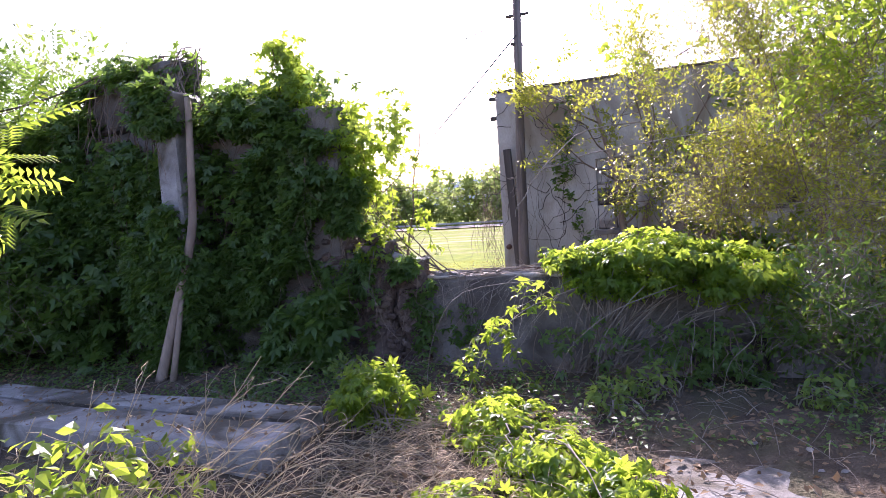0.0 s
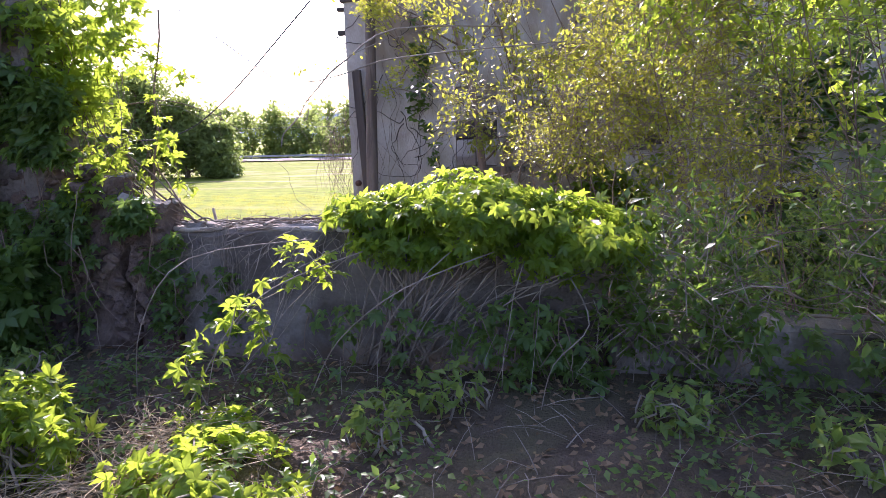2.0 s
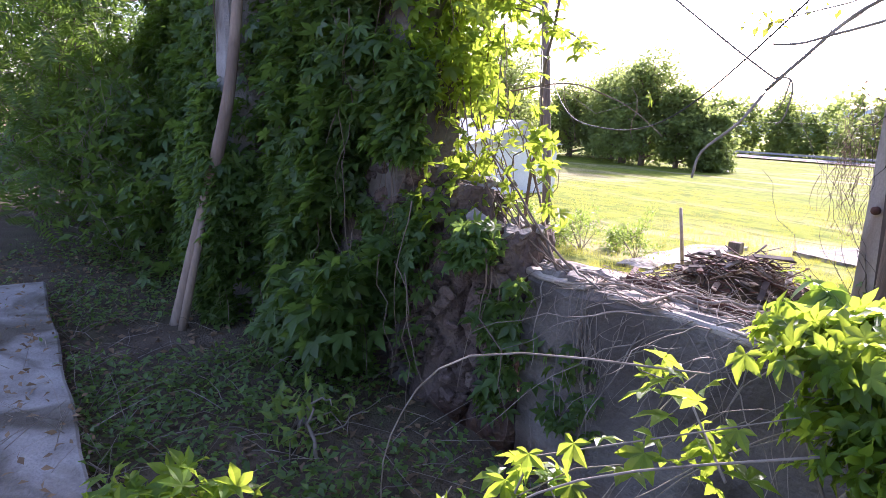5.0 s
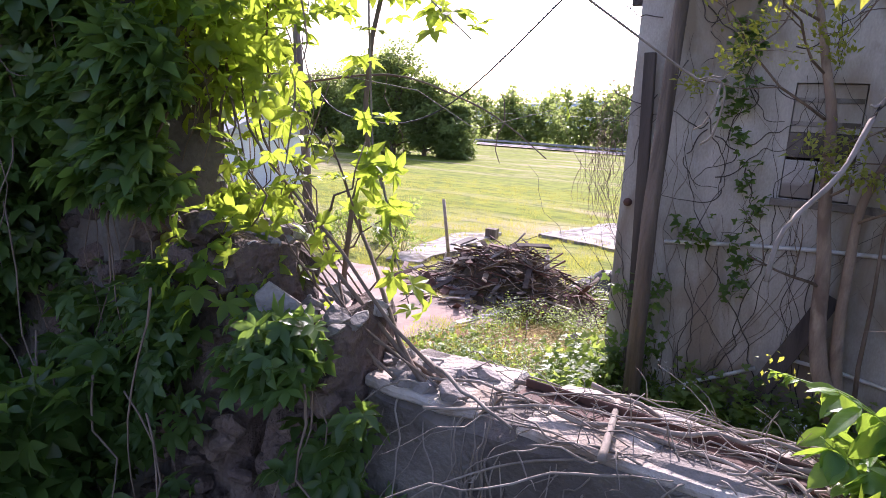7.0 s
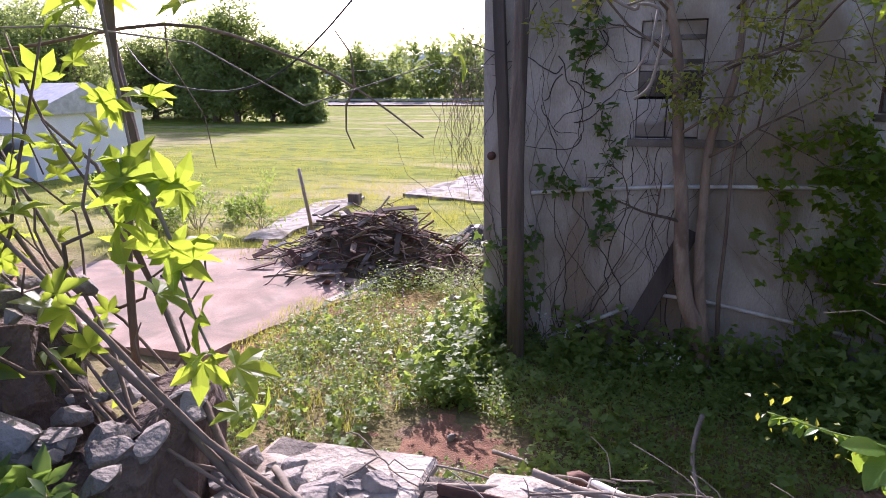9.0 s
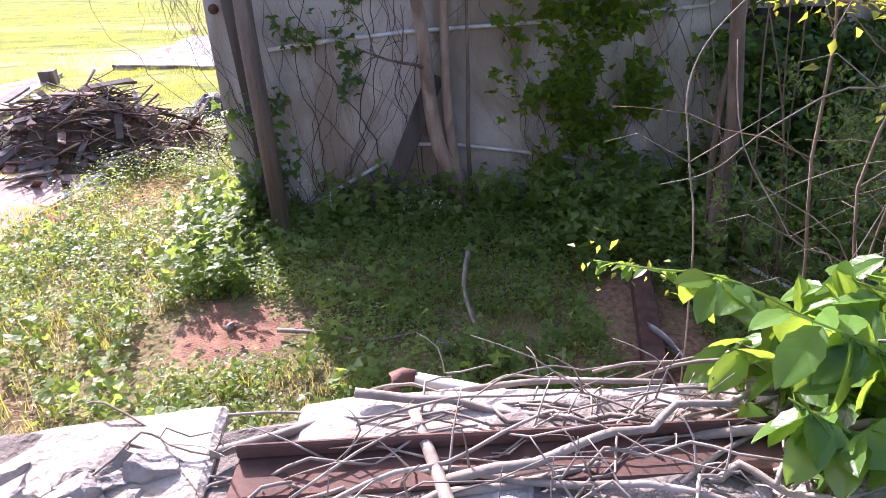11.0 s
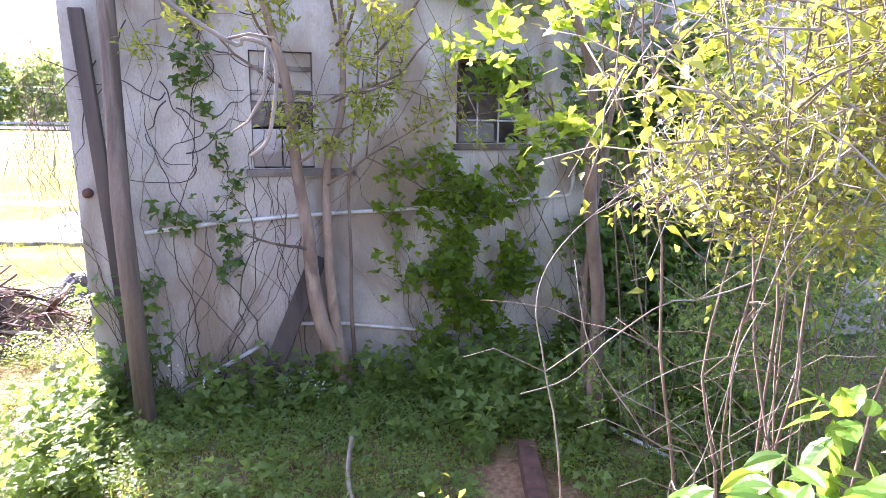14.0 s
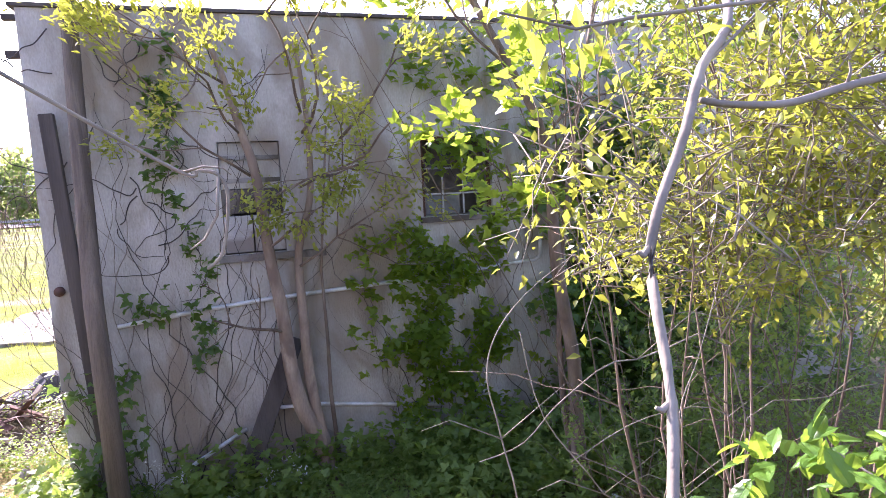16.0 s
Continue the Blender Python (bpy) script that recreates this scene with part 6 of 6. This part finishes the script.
def near_leaves():
    """The large-leaved shoot beside the wall; every big blade is a piece of its own."""
    r = np.random.default_rng(120)
    t = thing("leafy_shoot", (-1.1, 6.15, 0.9), "large-leaved bright green shoot on the wall top", "shrub")
    stems = [[(-0.95, 6.2, 0.78), (-1.15, 6.3, 0.95), (-1.35, 6.42, 0.99), (-1.47, 6.5, 0.98), (-1.56, 6.56, 0.97)], [(-0.95, 6.1, 0.78), (-1.2, 6.2, 0.94), (-1.4, 6.3, 0.94)],
             [(-0.9, 6.2, 0.78), (-1.2, 6.2, 1.03), (-1.4, 6.22, 1.07)], [(-1.0, 6.1, 0.8), (-1.25, 6.13, 0.93), (-1.42, 6.15, 0.98)], [(-1.0, 6.3, 0.78), (-1.25, 6.38, 0.88), (-1.36, 6.4, 0.87)],
             [(-0.9, 6.2, 0.78), (-1.0, 6.3, 1.0), (-1.15, 6.4, 1.05)], [(-0.85, 6.15, 0.78), (-1.1, 6.1, 0.98), (-1.25, 6.1, 1.0)], [(-0.95, 6.2, 0.78), (-1.2, 6.25, 0.85), (-1.38, 6.28, 0.85)]]
    stems = [[(u + 0.05, v + 0.18, z - 0.015 if u < -1.3 else z - 0.075) for u, v, z in s] for s in stems]
    tube_parts("stem", [(smooth_pts(s), 0.003, 0.0015) for s in stems], M_WEED, t, 6)
    blade = data_mesh("leaf", *LEAF["full"], M_BIGLEAF, True)
    for s in stems:
        for k in range(34):
            a = r.uniform(0.3, 1.0) * (len(s) - 1)
            i = min(int(a), len(s) - 2)
            p = Vector(s[i]).lerp(Vector(s[i + 1]), a - i)
            small = 0.3 if p.x < -1.36 and p.y > 6.6 else r.uniform(0.65, 1.15)
            o = new("leaf", blade)
            o.parent = t
            ang = r.uniform(0, 6.28)
            o.matrix_basis = Matrix.Translation(p - ORIGIN[t.name]) @ Euler((r.normal(-0.6, 0.4), r.normal(0, 0.4), ang)).to_matrix().to_4x4() @ Matrix.Scale(small * 0.105, 4)
    q = np.array(stems[0][-2:])[r.integers(0, 2, 22)] + r.normal(0, 0.03, (22, 3))
    leaf_parts("bud", "simple", q, r.normal(0, 1, (22, 3)), 0.022, M_YOUNG, t, r)


M_BIGLEAF = veined("large_leaf", (0.05, 0.125, 0.022), (0.095, 0.20, 0.034), (0.40, 0.58, 0.05))
near_leaves()
creeper_bush("broadleaf_bush", [((-0.92, 6.5, 0.88), (0.42, 0.24, 0.13), 3), ((-0.3, 6.72, 0.9), (0.5, 0.3, 0.18), 2)], 338, 0.10, "broad bright leaves crowding over the wall", 121, "full", M_BIGLEAF, stems=10, root=(-0.3, 6.2, 0.7))


def shrub_mass(name, lobes, n, size, label, seed, kind, mat, root, nst=12, category="shrub", twig=0.4, per=9):
    """Limbs from one root, twigs every way through an uneven volume, leaves along the twigs."""
    r = np.random.default_rng(seed)
    t = thing(name, root, label, category)
    tot = sum(l[2] for l in lobes)
    runs, mids, dirs = [], [], []
    for c, rad, sh in lobes:
        k = max(3, int(n * sh / tot / per))
        q = np.zeros((0, 3))
        while len(q) < k:
            p = r.uniform(-1.15, 1.15, (6 * k, 3))
            d = np.linalg.norm(p, axis=1)
            w = np.array(c) + p * np.array(rad)
            f = np.array([noise.noise(Vector(a) * 1.1 + Vector((seed, 0, 0))) + 0.5 * noise.noise(Vector(a) * 3.0) for a in w])
            ok = (d < 0.85 + 0.75 * f) & (f > -0.22) & (w[:, 2] > root[2] + 0.1)
            q = np.vstack([q, w[ok]])
        q = q[:k]
        out = (q - np.array(c)) / np.array(rad)
        g = r.normal(0, 0.75, (k, 3)) + 0.7 * out + np.array([0, 0, 0.25])
        g /= np.linalg.norm(g, axis=1)[:, None]
        mids.append(q)
        dirs.append(g)
    Q, G = np.vstack(mids), np.vstack(dirs)
    L = twig * r.uniform(0.5, 1.4, len(Q))
    for q, g, l in zip(Q, G, L):
        a, b = Vector(q - g * l * 0.5), Vector(q + g * l * 0.5)
        runs.append((curve_pts(a, b, -0.06 * l, 3, 0.04 * l, pyr), 0.0045, 0.0015))
    s = np.linspace(-0.35, 0.55, per)
    P = (Q[:, None] + G[:, None] * (L[:, None] * s[None])[:, :, None]).reshape(-1, 3) + r.normal(0, 0.025, (len(Q) * per, 3))
    W = np.repeat(G, per, 0) * 0.6 + r.normal(0, 0.8, (len(P), 3))
    big = []
    for i in range(nst):
        c, rad, _ = lobes[i % len(lobes)]
        e = Vector(c) + Vector((r.normal(0, rad[0] * 0.5), r.normal(0, rad[1] * 0.5), r.uniform(-0.3, 0.8) * rad[2]))
        b = Vector(root) + Vector((r.normal(0, 0.3), r.normal(0, 0.25), 0))
        pts = curve_pts(b, e, -r.uniform(0, 0.3), 9, 0.06, pyr, (r.normal(0, 0.25), r.normal(0, 0.25), 0))
        big.append((smooth_pts(pts, 2), r.uniform(0.006, 0.015), 0.003))
        for k in (5, 6, 7, 8):
            big.append((curve_pts(pts[k], pts[k] + Vector((r.normal(0, 0.5), r.normal(0, 0.4), r.uniform(-0.1, 0.6))), -0.05, 5, 0.03, pyr), 0.004, 0.0015))
    tube_parts("limb", big, M_BARK, t, 5)
    tagged(tubes("fine_twig_mass", runs, M_TWIG, t, 3), kind="stuff")
    lay("leaves", leaf_mesh("leaves", kind, P, W, size, mat, r, wild=0.3), t)
    return t


shrub_mass("honeysuckle", [((0.55, 7.9, 1.5), (0.75, 0.75, 0.5), 3.5), ((0.95, 8.2, 2.25), (0.95, 0.9, 0.7), 4), ((1.8, 7.5, 1.3), (1.0, 0.9, 0.75), 4), ((1.5, 8.2, 3.2), (1.2, 1.0, 0.8), 4), ((0.2, 7.7, 1.9), (0.4, 0.5, 0.4), 0.8), ((-0.4, 7.4, 1.75), (0.45, 0.45, 0.4), 0.5), ((-0.55, 7.7, 2.8), (0.5, 0.45, 0.5), 0.5), ((0.1, 7.9, 3.1), (0.8, 0.6, 0.6), 1.4)], 20000, 0.051,
           "sprawling shrub with small yellow-green leaves", 131, "simple", M_YOUNG, (0.9, 8.2, YARD), 12)
shrub_mass("green_shrub", [((3.6, 11.8, -1.4), (1.9, 1.3, 1.5), 4), ((5.6, 11.3, 0.2), (2.2, 1.4, 2.2), 4), ((3.4, 10.9, -0.2), (1.2, 0.9, 1.2), 3), ((7.0, 12.4, -0.8), (2.2, 1.3, 2.2), 5), ((5.2, 9.6, -1.6), (1.8, 1.2, 1.3), 3), ((8.5, 10.0, 0.4), (2.2, 1.8, 3.0), 4), ((2.6, 9.4, 2.2), (1.6, 1.0, 0.8), 2), ((3.2, 9.6, 3.4), (1.9, 1.4, 1.5), 4), ((1.7, 9.6, 3.6), (1.3, 1.0, 1.1), 3), ((4.6, 8.2, 0.4), (1.6, 1.3, 2.2), 4)], 27000, 0.085,
           "tall green leafy shrub behind the honeysuckle", 132, "simple", M_WEED, (3.6, 10.4, YARD), 9)
shrub_mass("overhanging_tree", [((2.0, 6.6, 3.4), (1.3, 1.0, 0.9), 3), ((3.2, 6.2, 2.8), (1.4, 1.2, 1.2), 3), ((1.7, 7.2, 2.6), (0.9, 0.8, 0.7), 2), ((4.2, 6.6, 1.6), (1.5, 1.0, 1.5), 3), ((3.0, 6.9, 4.4), (1.8, 1.3, 0.9), 3)], 14000, 0.085,
           "leafy tree hanging over the low wall", 133, "simple", M_CREEPER, (3.3, 7.2, YARD), 14, "tree")
# Shade under the tree is deepened by a darker leaf colour.
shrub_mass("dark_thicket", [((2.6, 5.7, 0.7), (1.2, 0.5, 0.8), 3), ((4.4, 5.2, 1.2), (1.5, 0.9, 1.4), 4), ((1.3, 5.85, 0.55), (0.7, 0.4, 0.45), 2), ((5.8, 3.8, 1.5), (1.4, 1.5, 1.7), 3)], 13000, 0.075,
           "tangled thicket under the tree, leaves darkened for shade", 134, "simple", M_SHADELEAF, (3.6, 5.4, -0.1), 26, "thicket")
# Dark leaf stands in for shade; the lowest lobe is an added dark mass.
shrub_mass("pinnate_tree", [((-9.2, 4.3, 2.6), (1.4, 1.2, 0.8), 3), ((-10.4, 3.6, 3.4), (1.6, 1.3, 0.9), 3), ((-8.3, 5.0, 3.4), (1.1, 0.8, 0.6), 2), ((-11.5, 5.2, 2.2), (1.5, 1.3, 1.2), 3), ((-9.8, 4.9, 1.1), (2.2, 0.9, 0.9), 5)], 1900, 0.40,
           "feathery-leaved tree at the end of the ruin, leaves darkened for shade", 135, "pinnate", M_SHADELEAF, (-10.2, 4.4, -0.1), 10, "tree", 0.6, 3)
shrub_mass("feathery_sapling", [((-3.75, 2.35, 2.0), (0.42, 0.35, 0.3), 2)], 60, 0.32, "feathery-leaved sapling at the edge of the path", 136, "pinnate", M_CREEPER, (-4.4, 2.0, -0.1), 3, "tree", 0.3, 4)
# Shade at the end of the ruin is carried by the dark leaves.
shrub_mass("shade_thicket", [((-8.3, 5.1, 0.8), (1.5, 0.7, 1.0), 3), ((-11.3, 5.4, 1.4), (1.9, 1.5, 1.7), 4), ((-14.2, 3.0, 1.8), (1.8, 3.0, 2.4), 4), ((-12.2, 7.4, 3.0), (2.6, 1.2, 1.9), 4), ((-8.6, 6.9, 2.6), (1.8, 0.7, 1.4), 2)], 24000, 0.13, "dense thicket closing the end of the ruin, leaves darkened for shade", 138, "simple", M_SHADELEAF, (-11.5, 5.6, -0.1), 18, "thicket", 0.5)
# Thicket made tall and dense to block sun from the ruin's left end.
shrub_mass("sun_screen_thicket", [((-14.0, 10.5, 2.6), (2.2, 1.6, 3.4), 4), ((-16.5, 8.5, 2.6), (2.2, 2.2, 3.4), 4), ((-18.5, 4.5, 2.4), (1.8, 2.6, 3.2), 4)], 12000, 0.17, "dense green thicket beyond the ruin, raised to screen the sun", 137, "simple", M_TREELEAF, (-15, 9.0, YARD), 14, "thicket", 0.6)


shrub_mass("tall_sapling", [((0.4, 12.2, 4.7), (1.3, 0.9, 0.9), 2), ((2.0, 11.6, 5.0), (1.5, 1.0, 1.1), 3), ((3.6, 11.0, 5.2), (1.5, 1.1, 1.2), 3), ((-0.9, 12.6, 4.6), (0.8, 0.7, 0.6), 1)], 4600, 0.075,
           "tall thin sapling with sparse yellow-green spring leaves", 139, "simple", M_YOUNG, (3.0, 12.3, YARD), 9, "tree", 0.5)


# ---- near floor: straw, dead stems, weeds ----
def straw(name, areas, n, ln, label, seed, mat, rise=0.1):
    r = np.random.default_rng(seed)
    runs = []
    for u0, u1, v0, v1, share in areas:
        for i in range(int(n * share)):
            u, v = r.uniform(u0, u1), r.uniform(v0, v1)
            a, l = r.uniform(0, 6.28), ln * r.uniform(0.4, 1.3)
            z = terrace_height(u, v) + 0.015 + abs(r.normal(0, 0.03))
            p = Vector((u, v, z))
            q = Vector((u + math.cos(a) * l, v + math.sin(a) * l, z + r.uniform(-0.01, rise)))
            runs.append((curve_pts(p, q, -r.uniform(0, 0.05), 3, 0.012, pyr), r.uniform(0.0015, 0.004), 0.001))
    vs, fs = tube_vf(runs, 3)
    return tagged(lay(name, data_mesh(name, vs, fs, mat, True)), label, "litter", kind="stuff")


straw("dry_straw", [(-2.2, -0.7, 3.0, 4.3, 0.7), (-2.0, -1.3, 4.2, 4.9, 0.3)], 900, 0.32, "dry straw heaped on the sunlit floor", 141, M_STRAW)
straw("kerb_twigs", [(-6.2, -2.4, 3.1, 4.4, 1.0)], 260, 0.4, "dead twigs lying across the concrete kerbs", 144, M_TWIG, 0.3)
straw("floor_twigs", [(-5.5, 3.5, 3.2, 5.8, 0.7), (-3.6, -2.0, 1.6, 3.6, 0.3)], 900, 0.35, "dead twigs scattered over the ruin floor", 142, M_TWIG, 0.18)


def dead_stems(at, n, h, label, seed, lean=(0, 0)):
    r = np.random.default_rng(seed)
    t = thing("dead_weed", at, label, "weeds", "dead weeds")
    runs = []
    for i in range(n):
        b = Vector(at) + Vector((r.normal(0, 0.15), r.normal(0, 0.15), -0.02))
        e = b + Vector((r.normal(lean[0], 0.3), r.normal(lean[1], 0.3), h * r.uniform(0.5, 1.0)))
        pts = curve_pts(b, e, -r.uniform(0, 0.12), 7, 0.02, pyr)
        runs.append((pts, 0.0028, 0.0012))
        for k in range(7):
            q = pts[3 + k % 4]
            runs.append((curve_pts(q, q + Vector((r.normal(0.08, 0.14), r.normal(0, 0.1), r.uniform(0.02, 0.16))), -0.02, 4, 0.01, pyr), 0.0016, 0.0007))
    tube_parts("stalk", runs, M_STRAW, t, 4)


dead_stems((-2.25, 1.7, -0.1), 34, 1.15, "bleached dead weed stalks leaning over the path", 151, (0.7, 0.15))
dead_stems((-1.75, 2.0, -0.1), 22, 0.65, "bleached dead weed stalks by the kerb", 152, (0.5, 0.15))
dead_stems((-1.15, 2.35, -0.1), 10, 0.45, "bleached dead weed stalks by the kerb", 153, (0.2, 0.2))
dead_stems((-2.3, 2.4, -0.1), 12, 0.9, "bleached dead weed stalks by the kerb", 154, (0.3, 0.2))
for i, (c, rad, n) in enumerate((((-1.9, 1.6, 0.5), (0.36, 0.3, 0.5), 330), ((-1.5, 1.95, 0.15), (0.36, 0.3, 0.26), 240), ((-2.3, 2.2, 0.3), (0.4, 0.4, 0.4), 260), ((-1.1, 2.3, -0.02), (0.3, 0.25, 0.16), 120), ((-0.8, 2.6, -0.05), (0.3, 0.25, 0.12), 90))):
    creeper_bush("weed_clump", [(c, rad, 1)], n, 0.085, "bright green weeds with narrow leaves by the path", 160 + i, "simple", M_CREEPER, -0.1, 10, (c[0], c[1], -0.1), "weeds")
weeds("floor_litter", [(-9, 5, 1.5, 5.9, 9000, -0.35)], terrace_height, "simple", 0.06, M_LITTER, "brown fallen leaves on the ruin floor", 181, 1, 0.015, "litter")
weeds("floor_seedlings", [(-8, 4.5, 4.3, 5.9, 1500, -0.1), (-5.5, -2.3, 4.2, 5.8, 900, -0.3), (-12, -5, 1.5, 5.9, 1800, -0.2)], terrace_height, "simple", 0.05, M_SHADELEAF, "low seedlings on the shaded ruin floor", 182, 5, 0.14)
weeds("kerb_litter", [(-6.1, -2.6, 3.3, 3.7, 160, -0.5), (-6.2, -2.7, 3.92, 4.2, 120, -0.5)], lambda u, v: 0.11 if v < 3.8 else 0.07, "simple", 0.05, M_LITTER, "dead leaves on the concrete kerbs", 183, 1, 0.01, "litter")
for i, (u, v, s) in enumerate(((2.2, 4.6, 0.3), (2.9, 4.2, 0.35), (0.9, 5.2, 0.25), (-0.3, 5.3, 0.25), (-3.0, 5.2, 0.3), (-0.6, 4.9, 0.2), (1.6, 4.9, 0.22))):
    creeper_bush("floor_weed", [((u, v, 0.05), (s, s, s * 0.7), 1)], 110, 0.085, "low leafy weed growing on the shaded floor", 170 + i, "simple", M_WEED, -0.1, 6, (u, v, -0.1), "weeds")
for i, (a, b, c) in enumerate((((-0.3, 5.75, 0.8), (-0.55, 5.5, 0.5), (-0.75, 5.35, -0.05)), ((0.35, 5.7, 0.6), (0.4, 5.5, 0.3), (0.2, 5.3, -0.05)), ((-0.9, 5.7, 0.75), (-1.35, 5.35, 0.5), (-1.7, 5.1, -0.05)), ((-1.3, 5.8, 0.8), (-1.9, 5.4, 0.65), (-2.2, 5.15, -0.05)), ((-0.1, 5.7, 0.75), (-0.6, 5.4, 0.5), (-1.1, 5.2, 0.0)))):
    b = tuple(Vector(b) + Vector((0.05, -0.12, 0.12)))
    stick([a, b, tuple((Vector(b) + Vector(c)) / 2 + Vector((-0.06, -0.1, 0.05))), c], 0.004, 0.0025, "dry vine stem trailing down from the wall", "trailing_vine")
